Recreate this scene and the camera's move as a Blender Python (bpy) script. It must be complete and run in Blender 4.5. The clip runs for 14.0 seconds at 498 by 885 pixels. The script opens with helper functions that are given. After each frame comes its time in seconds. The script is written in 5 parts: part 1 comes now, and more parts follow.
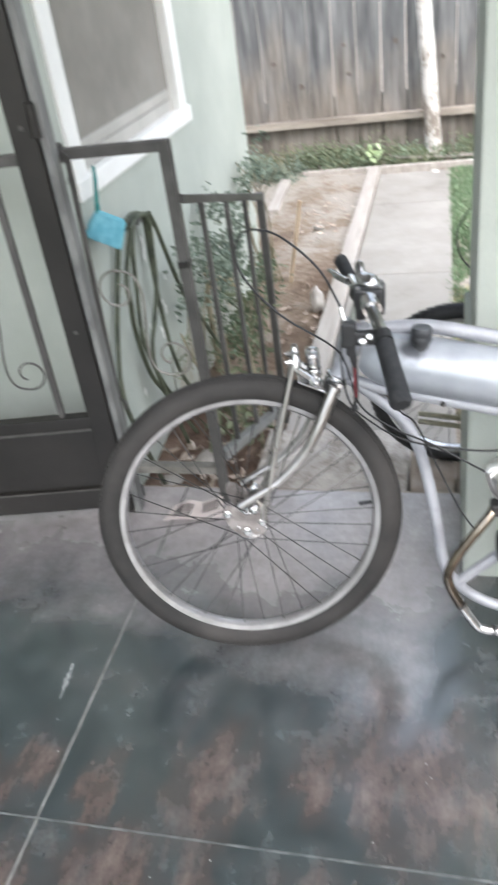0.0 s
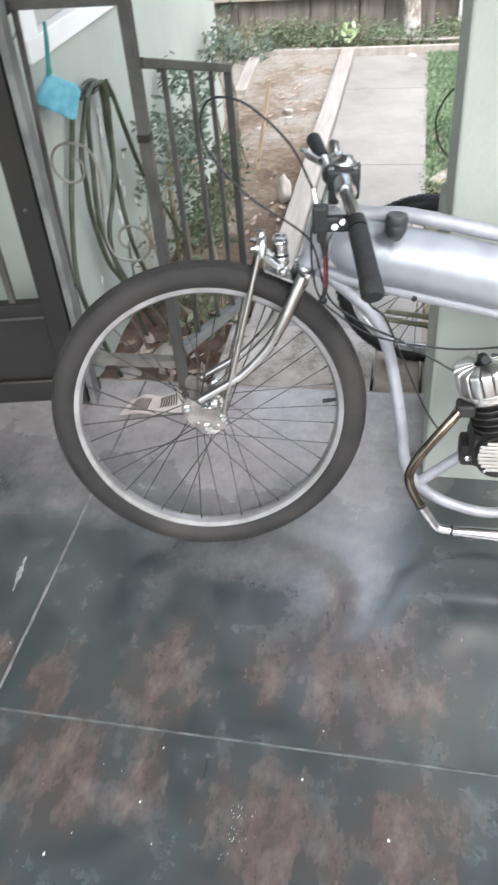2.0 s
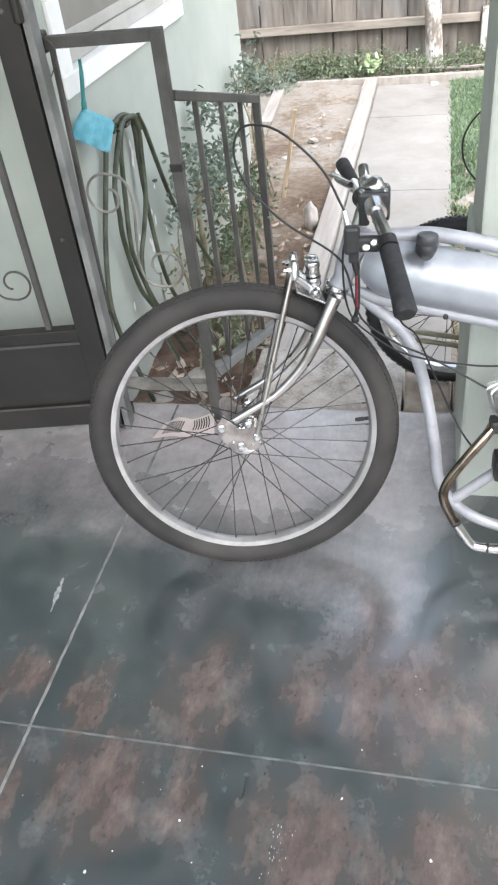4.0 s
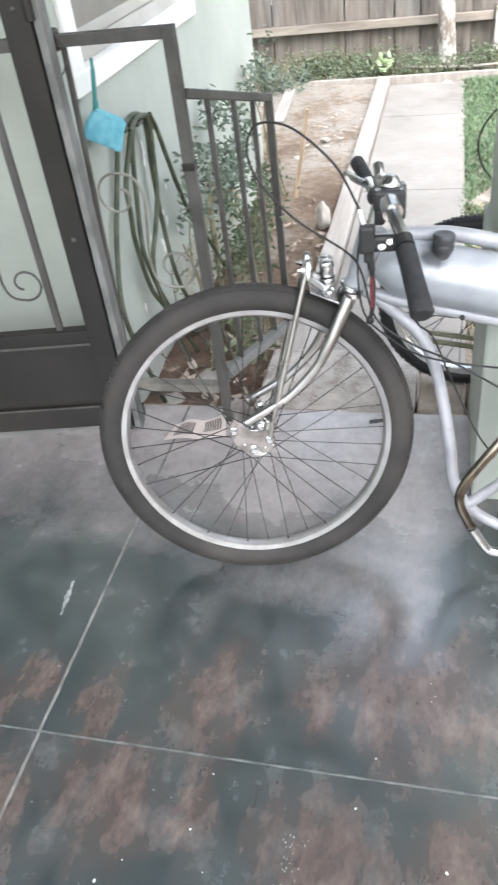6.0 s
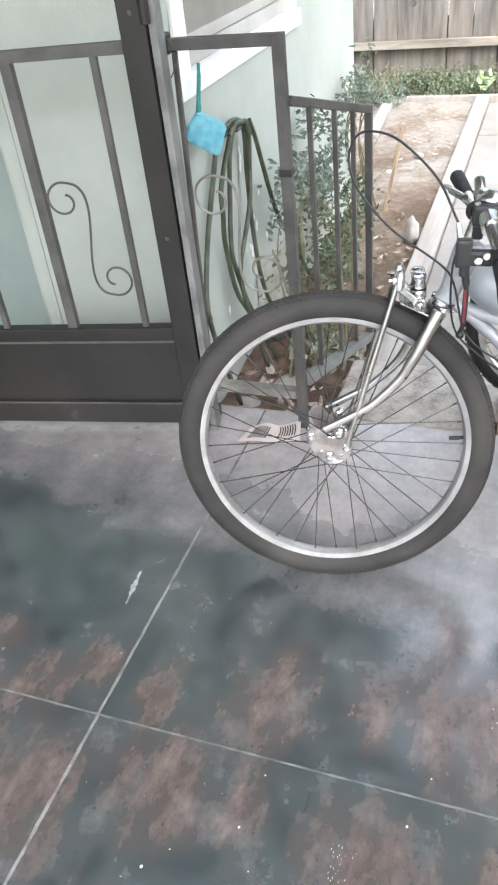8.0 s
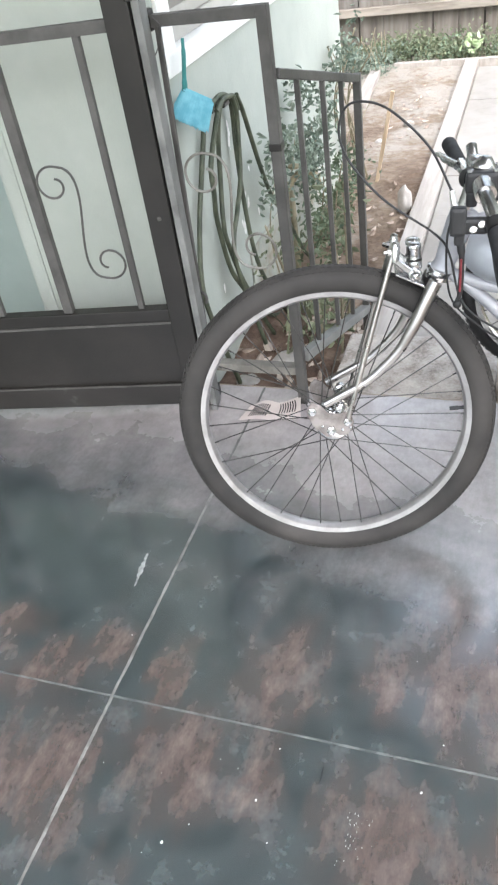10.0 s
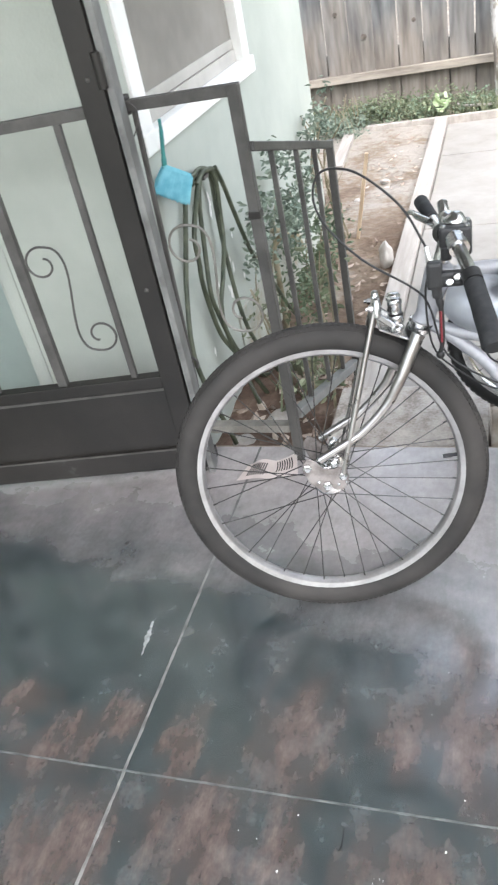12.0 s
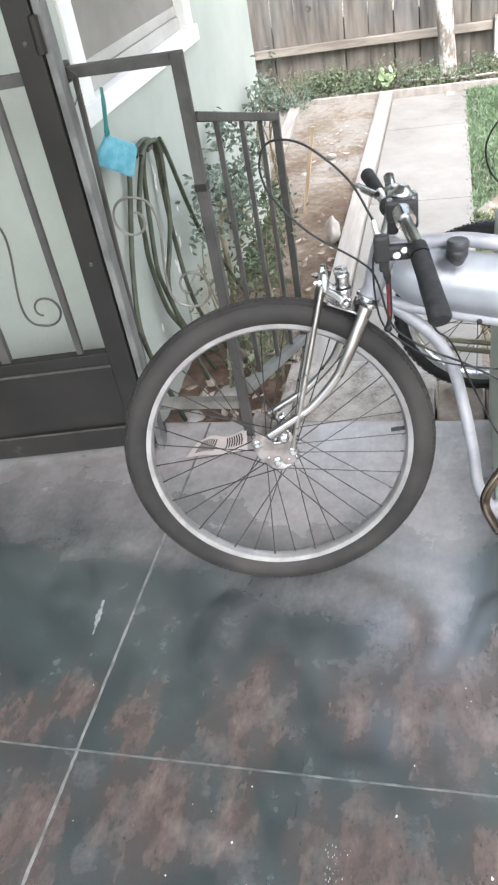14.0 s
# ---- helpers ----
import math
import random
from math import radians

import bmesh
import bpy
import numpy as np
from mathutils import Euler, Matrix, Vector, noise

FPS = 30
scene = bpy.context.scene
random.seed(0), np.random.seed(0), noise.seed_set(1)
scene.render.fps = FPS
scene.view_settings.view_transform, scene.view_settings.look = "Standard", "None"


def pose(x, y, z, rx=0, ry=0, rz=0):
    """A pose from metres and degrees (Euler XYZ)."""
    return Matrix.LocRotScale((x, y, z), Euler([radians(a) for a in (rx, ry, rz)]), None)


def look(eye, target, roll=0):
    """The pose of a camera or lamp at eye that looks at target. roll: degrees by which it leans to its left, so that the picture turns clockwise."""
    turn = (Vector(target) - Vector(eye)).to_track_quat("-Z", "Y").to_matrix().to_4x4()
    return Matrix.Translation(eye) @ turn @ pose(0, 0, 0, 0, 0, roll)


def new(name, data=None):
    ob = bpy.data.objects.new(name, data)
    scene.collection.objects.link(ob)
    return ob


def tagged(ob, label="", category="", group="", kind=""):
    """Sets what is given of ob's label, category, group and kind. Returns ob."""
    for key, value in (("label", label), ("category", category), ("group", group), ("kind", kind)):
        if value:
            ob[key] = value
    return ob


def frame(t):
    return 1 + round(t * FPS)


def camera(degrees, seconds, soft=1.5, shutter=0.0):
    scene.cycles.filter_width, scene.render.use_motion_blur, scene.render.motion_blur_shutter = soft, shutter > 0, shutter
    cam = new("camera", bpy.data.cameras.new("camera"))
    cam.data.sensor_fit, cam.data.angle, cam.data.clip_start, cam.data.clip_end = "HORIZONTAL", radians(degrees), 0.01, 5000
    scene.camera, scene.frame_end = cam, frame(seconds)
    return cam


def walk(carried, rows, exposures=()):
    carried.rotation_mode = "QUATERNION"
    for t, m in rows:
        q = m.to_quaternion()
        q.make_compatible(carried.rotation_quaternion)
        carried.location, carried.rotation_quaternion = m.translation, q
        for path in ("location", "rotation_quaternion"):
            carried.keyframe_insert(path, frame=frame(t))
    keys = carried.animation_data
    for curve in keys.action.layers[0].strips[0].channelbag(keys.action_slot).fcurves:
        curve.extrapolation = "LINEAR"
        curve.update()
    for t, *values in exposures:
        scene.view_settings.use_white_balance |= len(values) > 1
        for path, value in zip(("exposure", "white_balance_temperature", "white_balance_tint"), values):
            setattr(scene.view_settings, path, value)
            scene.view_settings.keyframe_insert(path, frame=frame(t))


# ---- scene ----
cam = camera(36.0, 14.0, soft=2.2, shutter=0.5)
PATH = [
    (0, (0.415, -1.21, 1.364), (-0.068, 0.411, 0.297), -8.5),
    (0.5, (0.423, -1.188, 1.344), (0.109, 0.39, 0.156), -7.6),
    (1, (0.416, -1.173, 1.334), (0.096, 0.365, 0.097), -6.9),
    (1.5, (0.407, -1.166, 1.324), (0.059, 0.338, 0.053), -6.2),
    (2, (0.397, -1.17, 1.321), (0.029, 0.315, 0.034), -5.5),
    (2.2, (0.387, -1.191, 1.317), (-0.029, 0.258, 0.003), -4.8),
    (4.3, (0.387, -1.199, 1.323), (-0.051, 0.323, 0.102), -7.6),
    (4.5, (0.387, -1.2, 1.324), (-0.032, 0.319, 0.092), -7.0),
    (5, (0.394, -1.17, 1.308), (0.04, 0.345, 0.05), -6.1),
    (5.5, (0.396, -1.174, 1.308), (0.031, 0.328, 0.038), -7.4),
    (6, (0.378, -1.179, 1.311), (-0.089, 0.334, 0.089), -8.0),
    (6.5, (0.356, -1.189, 1.315), (-0.203, 0.299, 0.101), -7.8),
    (6.8, (0.347, -1.195, 1.300), (-0.266, 0.206, 0.004), -7.4),
    (7, (0.346, -1.195, 1.297), (-0.281, 0.208, 0.018), -7.4),
    (7.5, (0.353, -1.186, 1.298), (-0.23, 0.249, 0.032), -7.2),
    (7.7, (0.358, -1.193, 1.307), (-0.26, 0.293, 0.12), -6.5),
    (9.8, (0.356, -1.21, 1.311), (-0.277, 0.261, 0.113), -8.9),
    (10, (0.357, -1.2, 1.311), (-0.27, 0.247, 0.081), -9.6),
    (10.5, (0.348, -1.205, 1.305), (-0.289, 0.228, 0.064), -9.3),
    (11, (0.348, -1.203, 1.313), (-0.249, 0.28, 0.112), -7.7),
    (11.5, (0.351, -1.208, 1.32), (-0.299, 0.302, 0.181), -9.7),
    (12, (0.372, -1.204, 1.321), (-0.266, 0.334, 0.212), -12.8),
    (12.5, (0.383, -1.191, 1.318), (-0.235, 0.324, 0.168), -15.0),
    (13, (0.381, -1.188, 1.318), (-0.067, 0.38, 0.16), -11.7),
    (13.5, (0.374, -1.194, 1.317), (-0.109, 0.361, 0.156), -11.4),
    (14, (0.369, -1.2, 1.314), (-0.142, 0.333, 0.135), -11.2),
]
walk(cam, [(t, look(eye, target, roll)) for t, eye, target, roll in PATH], exposures=[(0, 2.13, 6220, 12), (2.0, 2.15, 6220, 12), (5.0, 2.33, 6220, 12), (7.0, 2.46, 6220, 12), (7.6, 2.52, 6220, 12), (10.4, 2.46, 6220, 12), (11.0, 2.42, 6220, 12), (14.0, 2.34, 6220, 12)])

# ---- light ----
world = bpy.data.worlds.new("sky")
scene.world = world
world.use_nodes = True
wn = world.node_tree.nodes
sky = wn.new("ShaderNodeTexSky")
sky.sky_type, sky.sun_disc = "NISHITA", False
sky.sun_elevation, sky.sun_rotation = radians(54), radians(147)
sky.air_density, sky.dust_density = 2.0, 3.0
haze = wn.new("ShaderNodeHueSaturation")
haze.inputs["Saturation"].default_value = 0.45
world.node_tree.links.new(sky.outputs[0], haze.inputs["Color"])
world.node_tree.links.new(haze.outputs[0], wn["Background"].inputs[0])
wn["Background"].inputs[1].default_value = 0.15
sun = new("sun", bpy.data.lights.new("sun", "SUN"))
sun.data.energy, sun.data.angle, sun.data.color = 0.4, radians(80), (1.0, 0.95, 0.90)
sun.matrix_world = look((3.2, -4.9, 8.1), (0, 0, 0))


# ---- materials ----
def material(name, stops, rough=0.6, metal=0.0, scale=8.0, detail=6.0, bump=0.0, bump_scale=60.0, stretch=(1, 1, 1),
             rough_var=0.1, distance=0.004, island=0.0, grain=0.25, coat=0.0, spec=0.5, drift=None):
    """A surface whose colour runs through the stops after noise at two scales, with bump and uneven gloss."""
    m = bpy.data.materials.new(name)
    m.use_nodes = True
    t = m.node_tree
    b = t.nodes["Principled BSDF"]
    co = t.nodes.new("ShaderNodeTexCoord")
    mp = t.nodes.new("ShaderNodeMapping")
    mp.inputs["Scale"].default_value = stretch
    t.links.new(co.outputs["Object"], mp.inputs[0])
    n1, n2, n3 = (t.nodes.new("ShaderNodeTexNoise") for _ in range(3))
    for n, s, d in ((n1, scale, detail), (n2, scale * 7, 4), (n3, bump_scale, 5)):
        n.inputs["Scale"].default_value, n.inputs["Detail"].default_value = s, d
        t.links.new(mp.outputs[0], n.inputs["Vector"])
    mix = t.nodes.new("ShaderNodeMath")
    mix.operation = "MULTIPLY_ADD"
    t.links.new(n2.outputs[0], mix.inputs[0])
    mix.inputs[1].default_value = grain
    add = t.nodes.new("ShaderNodeMath")
    add.operation = "ADD"
    add.inputs[1].default_value = -grain / 2
    t.links.new(n1.outputs[0], add.inputs[0])
    t.links.new(add.outputs[0], mix.inputs[2])
    ramp = t.nodes.new("ShaderNodeValToRGB")
    e = ramp.color_ramp.elements
    while len(e) < len(stops):
        e.new(0.5)
    for i, (p, c) in enumerate(stops):
        e[i].position, e[i].color = p, (*c, 1)
    last = mix.outputs[0]
    if drift:
        sep = t.nodes.new("ShaderNodeSeparateXYZ")
        t.links.new(co.outputs["Object"], sep.inputs[0])
        fade = t.nodes.new("ShaderNodeMath")
        fade.operation = "MULTIPLY_ADD"
        fade.inputs[1].default_value, fade.inputs[2].default_value = drift[0], -drift[0] * drift[1]
        t.links.new(sep.outputs[1], fade.inputs[0])
        both = t.nodes.new("ShaderNodeMath")
        t.links.new(last, both.inputs[0])
        t.links.new(fade.outputs[0], both.inputs[1])
        last = both.outputs[0]
    if island:
        info = t.nodes.new("ShaderNodeObjectInfo")
        geo = t.nodes.new("ShaderNodeNewGeometry")
        both = t.nodes.new("ShaderNodeMath")
        both.operation = "ADD"
        t.links.new(info.outputs["Random"], both.inputs[0])
        t.links.new(geo.outputs["Random Per Island"], both.inputs[1])
        off = t.nodes.new("ShaderNodeMath")
        off.operation = "MULTIPLY_ADD"
        off.inputs[1].default_value = island
        t.links.new(both.outputs[0], off.inputs[0])
        low = t.nodes.new("ShaderNodeMath")
        low.operation = "ADD"
        low.inputs[1].default_value = -island
        t.links.new(last, low.inputs[0])
        t.links.new(low.outputs[0], off.inputs[2])
        last = off.outputs[0]
    t.links.new(last, ramp.inputs[0])
    t.links.new(ramp.outputs[0], b.inputs["Base Color"])
    rr = t.nodes.new("ShaderNodeMapRange")
    rr.inputs[3].default_value, rr.inputs[4].default_value = max(0.02, rough - rough_var), min(1, rough + rough_var)
    t.links.new(n2.outputs[0], rr.inputs[0])
    t.links.new(rr.outputs[0], b.inputs["Roughness"])
    b.inputs["Metallic"].default_value = metal
    b.inputs["Specular IOR Level"].default_value = spec
    b.inputs["Coat Weight"].default_value = coat
    if bump:
        bp = t.nodes.new("ShaderNodeBump")
        bp.inputs["Strength"].default_value, bp.inputs["Distance"].default_value = bump, distance
        t.links.new(n3.outputs[0], bp.inputs["Height"])
        t.links.new(bp.outputs[0], b.inputs["Normal"])
    return m


def two(a, b, lo=0.35, hi=0.65):
    return [(lo, a), (hi, b)]


STUCCO = material("green stucco", two((0.355, 0.380, 0.340), (0.42, 0.446, 0.402)), 0.85, scale=2.2, bump=0.5, bump_scale=90, distance=0.003)
WHITE = material("white paint", two((0.76, 0.755, 0.73), (0.84, 0.835, 0.815)), 0.45, scale=5, bump=0.1)
CEILINGPAINT = material("grey ceiling paint", two((0.29, 0.29, 0.28), (0.37, 0.37, 0.355)), 0.6, scale=3, bump=0.1)
IRON = material("dark iron paint", [(0.35, (0.010, 0.0087, 0.0073)), (0.60, (0.017, 0.0147, 0.0127)), (0.70, (0.020, 0.0178, 0.0157)), (0.82, (0.09, 0.088, 0.082))], 0.44, spec=0.4, scale=5, bump=0.15, bump_scale=120)
IRON_GREY = material("weathered iron paint", two((0.039, 0.037, 0.034), (0.076, 0.072, 0.067)), 0.5, scale=10, bump=0.2, bump_scale=120)
TYRE = material("tyre rubber", two((0.012, 0.0111, 0.0104), (0.037, 0.0335, 0.031)), 0.82, scale=6, bump=0.2, bump_scale=200, distance=0.001)
RIM = material("satin alloy", two((0.25, 0.242, 0.238), (0.36, 0.35, 0.346)), 0.34, 0.6, scale=20, bump=0.05)
CHROME = material("worn chrome", two((0.46, 0.455, 0.455), (0.60, 0.595, 0.595)), 0.24, 1.0, scale=25, rough_var=0.08)
SILVER = material("rubbed silver paint", [(0.3, (0.24, 0.255, 0.28)), (0.5, (0.33, 0.35, 0.38)), (0.7, (0.43, 0.445, 0.475))], 0.36, 0.35, scale=5, rough_var=0.12, bump=0.04)
FRAMEPAINT = material("dull grey frame paint", two((0.24, 0.245, 0.265), (0.35, 0.355, 0.38)), 0.48, 0.2, scale=14, rough_var=0.1, bump=0.08)
# The floor's reflection in the plate is put into this warm dull colour.
PLATE = material("steel toned as reflected floor", two((0.15, 0.132, 0.124), (0.29, 0.265, 0.252)), 0.45, 0.5, scale=45, bump=0.1)
# Lighter iron: the light caught by scroll and rail is in the colour.
LIT_SCROLL = material("light-catching scroll iron", two((0.12, 0.113, 0.098), (0.22, 0.208, 0.185)), 0.5, 0.1, scale=20)
REDDIRT = material("damp red-brown garden dirt", [(0.3, (0.065, 0.038, 0.026)), (0.5, (0.12, 0.075, 0.052)), (0.7, (0.19, 0.135, 0.10))], 0.95, scale=9, bump=1.0, bump_scale=35, distance=0.02)
def stain(m, centre, size, colour):
    """A dull ragged stain about a point of a material's object space."""
    t = m.node_tree
    b = t.nodes["Principled BSDF"]
    co = t.nodes.new("ShaderNodeTexCoord")
    ragged = t.nodes.new("ShaderNodeTexNoise")
    ragged.inputs["Scale"].default_value, ragged.inputs["Detail"].default_value = 45.0, 5.0
    t.links.new(co.outputs["Object"], ragged.inputs["Vector"])
    away = t.nodes.new("ShaderNodeVectorMath")
    away.operation = "DISTANCE"
    away.inputs[1].default_value = centre
    t.links.new(co.outputs["Object"], away.inputs[0])
    spread = t.nodes.new("ShaderNodeMath")
    spread.operation = "MULTIPLY_ADD"
    spread.inputs[1].default_value = size * 1.1
    t.links.new(ragged.outputs[0], spread.inputs[0])
    t.links.new(away.outputs["Value"], spread.inputs[2])
    fade = t.nodes.new("ShaderNodeMapRange")
    fade.inputs[1].default_value, fade.inputs[2].default_value = size * 0.95, size * 1.75
    fade.inputs[3].default_value, fade.inputs[4].default_value = 0.85, 0.0
    t.links.new(spread.outputs[0], fade.inputs[0])
    mix = t.nodes.new("ShaderNodeMix")
    mix.data_type = "RGBA"
    mix.inputs[7].default_value = (*colour, 1)
    t.links.new(b.inputs["Base Color"].links[0].from_socket, mix.inputs[6])
    t.links.new(fade.outputs[0], mix.inputs[0])
    t.links.new(mix.outputs[2], b.inputs["Base Color"])


stain(SILVER, (0.358, -0.040, 0.724), 0.029, (0.025, 0.028, 0.035))
BLACK = material("black plastic", two((0.006, 0.006, 0.0065), (0.014, 0.014, 0.015)), 0.55, scale=30, bump=0.1, bump_scale=150)
CAPBLACK = material("dusty black plastic", two((0.022, 0.023, 0.025), (0.055, 0.058, 0.064)), 0.45, scale=25, bump=0.1)
FOAM = material("black foam rubber", two((0.007, 0.0075, 0.009), (0.017, 0.018, 0.020)), 0.8, scale=60, bump=0.3, bump_scale=400, distance=0.001)
SPOKE = material("dull steel", two((0.020, 0.019, 0.018), (0.055, 0.052, 0.049)), 0.45, 0.3, scale=40)
CAST = material("polished aluminium", two((0.64, 0.625, 0.605), (0.82, 0.805, 0.785)), 0.36, 1.0, scale=30)
DARKCAST = material("sooty casting and shaded fin gaps", two((0.011, 0.011, 0.011), (0.042, 0.04, 0.038)), 0.5, 0.4, scale=30, bump=0.3)
PIPE = material("heat-stained exhaust", [(0.36, (0.10, 0.084, 0.070)), (0.48, (0.27, 0.225, 0.18)), (0.60, (0.55, 0.50, 0.44))], 0.14, 1.0, scale=7)
DIRT = material("brown dirt", [(0.3, (0.16, 0.125, 0.095)), (0.5, (0.24, 0.20, 0.162)), (0.7, (0.34, 0.305, 0.265))], 0.95, scale=6, bump=1.0, bump_scale=25, distance=0.03)
CONCRETE = material("pale worn concrete", [(0.30, (0.205, 0.190, 0.172)), (0.44, (0.245, 0.228, 0.208)), (0.55, (0.262, 0.245, 0.224)), (0.70, (0.295, 0.277, 0.254))], 0.85, scale=3.0, bump=0.3, bump_scale=60, grain=0.4)
PLANKWOOD = material("bleached wood", two((0.29, 0.262, 0.235), (0.38, 0.350, 0.320)), 0.8, scale=6, stretch=(6, 0.5, 3), bump=0.3, bump_scale=40)
def board_material():
    """Old boards: brownish wood with grain, greyed in clouds that thin out towards the ground."""
    m = bpy.data.materials.new("weathered fence wood")
    m.use_nodes = True
    t, b = m.node_tree, m.node_tree.nodes["Principled BSDF"]
    co, info = t.nodes.new("ShaderNodeTexCoord"), t.nodes.new("ShaderNodeObjectInfo")

    def noise_of(scale, detail, stretch):
        shift = t.nodes.new("ShaderNodeVectorMath")
        shift.operation = "MULTIPLY_ADD"
        shift.inputs[1].default_value = stretch
        spread = t.nodes.new("ShaderNodeMath")
        spread.operation = "MULTIPLY"
        spread.inputs[1].default_value = 7.0
        t.links.new(info.outputs["Random"], spread.inputs[0])
        t.links.new(co.outputs["Object"], shift.inputs[0])
        t.links.new(spread.outputs[0], shift.inputs[2])
        n = t.nodes.new("ShaderNodeTexNoise")
        n.inputs["Scale"].default_value, n.inputs["Detail"].default_value = scale, detail
        t.links.new(shift.outputs[0], n.inputs["Vector"])
        return n.outputs[0]

    def ramp(value, *stops):
        r = t.nodes.new("ShaderNodeValToRGB")
        e = r.color_ramp.elements
        while len(e) < len(stops):
            e.new(0.5)
        for i, (p, c) in enumerate(stops):
            e[i].position, e[i].color = p, (*c, 1)
        t.links.new(value, r.inputs[0])
        return r.outputs[0]

    grain = noise_of(5.0, 7, (4.0, 2.0, 0.5))
    brown = ramp(grain, (0.3, (0.105, 0.090, 0.076)), (0.5, (0.170, 0.148, 0.127)), (0.72, (0.245, 0.220, 0.194)))
    grey = ramp(grain, (0.3, (0.062, 0.064, 0.066)), (0.5, (0.115, 0.117, 0.119)), (0.72, (0.190, 0.191, 0.190)))
    sep = t.nodes.new("ShaderNodeSeparateXYZ")
    t.links.new(co.outputs["Object"], sep.inputs[0])
    rise = t.nodes.new("ShaderNodeMath")
    rise.operation = "MULTIPLY_ADD"
    rise.inputs[1].default_value, rise.inputs[2].default_value = 1.1, -0.95
    t.links.new(sep.outputs[2], rise.inputs[0])
    cloud = t.nodes.new("ShaderNodeMath")
    cloud.operation = "MULTIPLY_ADD"
    cloud.inputs[1].default_value = 2.0
    t.links.new(noise_of(2.6, 5, (1.6, 1.0, 0.9)), cloud.inputs[0])
    t.links.new(rise.outputs[0], cloud.inputs[2])
    mix = t.nodes.new("ShaderNodeMix")
    mix.data_type = "RGBA"
    t.links.new(ramp(cloud.outputs[0], (0.2, (0, 0, 0)), (0.9, (1, 1, 1))), mix.inputs[0])
    t.links.new(brown, mix.inputs[6])
    t.links.new(grey, mix.inputs[7])
    t.links.new(mix.outputs[2], b.inputs["Base Color"])
    b.inputs["Roughness"].default_value = 0.85
    bp = t.nodes.new("ShaderNodeBump")
    bp.inputs["Strength"].default_value, bp.inputs["Distance"].default_value = 0.4, 0.004
    t.links.new(noise_of(14.0, 5, (4.0, 2.0, 0.4)), bp.inputs["Height"])
    t.links.new(bp.outputs[0], b.inputs["Normal"])
    return m


FENCEWOOD = board_material()
KNOT = material("wood knot", two((0.06, 0.05, 0.042), (0.14, 0.12, 0.10)), 0.85, scale=40)
RAILWOOD = material("pale weathered rail wood", two((0.17, 0.145, 0.12), (0.34, 0.30, 0.255)), 0.85, scale=3, stretch=(0.6, 4, 4), bump=0.4, bump_scale=30)
LEAF = material("green leaf", two((0.10, 0.15, 0.095), (0.20, 0.26, 0.175)), 0.6, scale=12, island=0.15)
SHRUBLEAF = material("grey-green leaf", two((0.12, 0.16, 0.125), (0.22, 0.265, 0.205)), 0.65, scale=12, island=0.15)
DARKLEAF = material("dark green leaf", two((0.055, 0.085, 0.05), (0.12, 0.16, 0.095)), 0.6, scale=12, island=0.15)
DRYLEAF = material("dry fallen leaf", two((0.24, 0.18, 0.14), (0.55, 0.47, 0.40)), 0.8, scale=20, island=0.25)
GRASS = material("lawn grass", two((0.105, 0.165, 0.085), (0.165, 0.24, 0.13)), 0.65, scale=4, island=0.06)


# ---- mesh helpers ----
def mesh(name, verts, faces, mat, parent=None, label="", smooth=False):
    me = bpy.data.meshes.new(name)
    me.from_pydata([tuple(v) for v in verts], [], faces)
    me.materials.append(mat)
    if smooth:
        me.polygons.foreach_set("use_smooth", [True] * len(me.polygons))
        me.set_sharp_from_angle(angle=radians(40))
    ob = new(name, me)
    ob.parent = parent
    return tagged(ob, label=label)


def part(name, bm, mat, parent, label="", smooth=False):
    me = bpy.data.meshes.new(name)
    bmesh.ops.recalc_face_normals(bm, faces=bm.faces)
    bm.to_mesh(me)
    bm.free()
    me.materials.append(mat)
    if smooth:
        me.polygons.foreach_set("use_smooth", [True] * len(me.polygons))
        me.set_sharp_from_angle(angle=radians(40))
    ob = new(name, me)
    ob.parent = parent
    return tagged(ob, label=label)


def thing(name, label, category, m=None, group="", kind=""):
    ob = new(name)
    ob.empty_display_size = 0.05
    if m is not None:
        ob.matrix_world = m
    return tagged(ob, label, category, group, kind)


def boxes(*specs, bevel=0.0, bm=None):
    """Boxes given as x0, x1, y0, y1, z0, z1 in one bmesh."""
    bm = bm or bmesh.new()
    for x0, x1, y0, y1, z0, z1 in specs:
        r = bmesh.ops.create_cube(bm, size=1, matrix=Matrix.LocRotScale(((x0 + x1) / 2, (y0 + y1) / 2, (z0 + z1) / 2), None, (x1 - x0, y1 - y0, z1 - z0)))
        if bevel:
            es = list({e for v in r["verts"] for e in v.link_edges})
            bmesh.ops.bevel(bm, geom=es, offset=bevel, segments=2, affect="EDGES", profile=0.6)
    return bm


def smooth_path(pts, n=8):
    """A Catmull-Rom run through the points."""
    p = [Vector(v) for v in pts]
    p = [p[0] * 2 - p[1], *p, p[-1] * 2 - p[-2]]
    out = []
    for i in range(1, len(p) - 2):
        for k in range(n):
            t = k / n
            a, b, c, d = p[i - 1], p[i], p[i + 1], p[i + 2]
            out.append(0.5 * (2 * b + (c - a) * t + (2 * a - 5 * b + 4 * c - d) * t * t + (3 * b - a - 3 * c + d) * t ** 3))
    return out + [p[-2]]


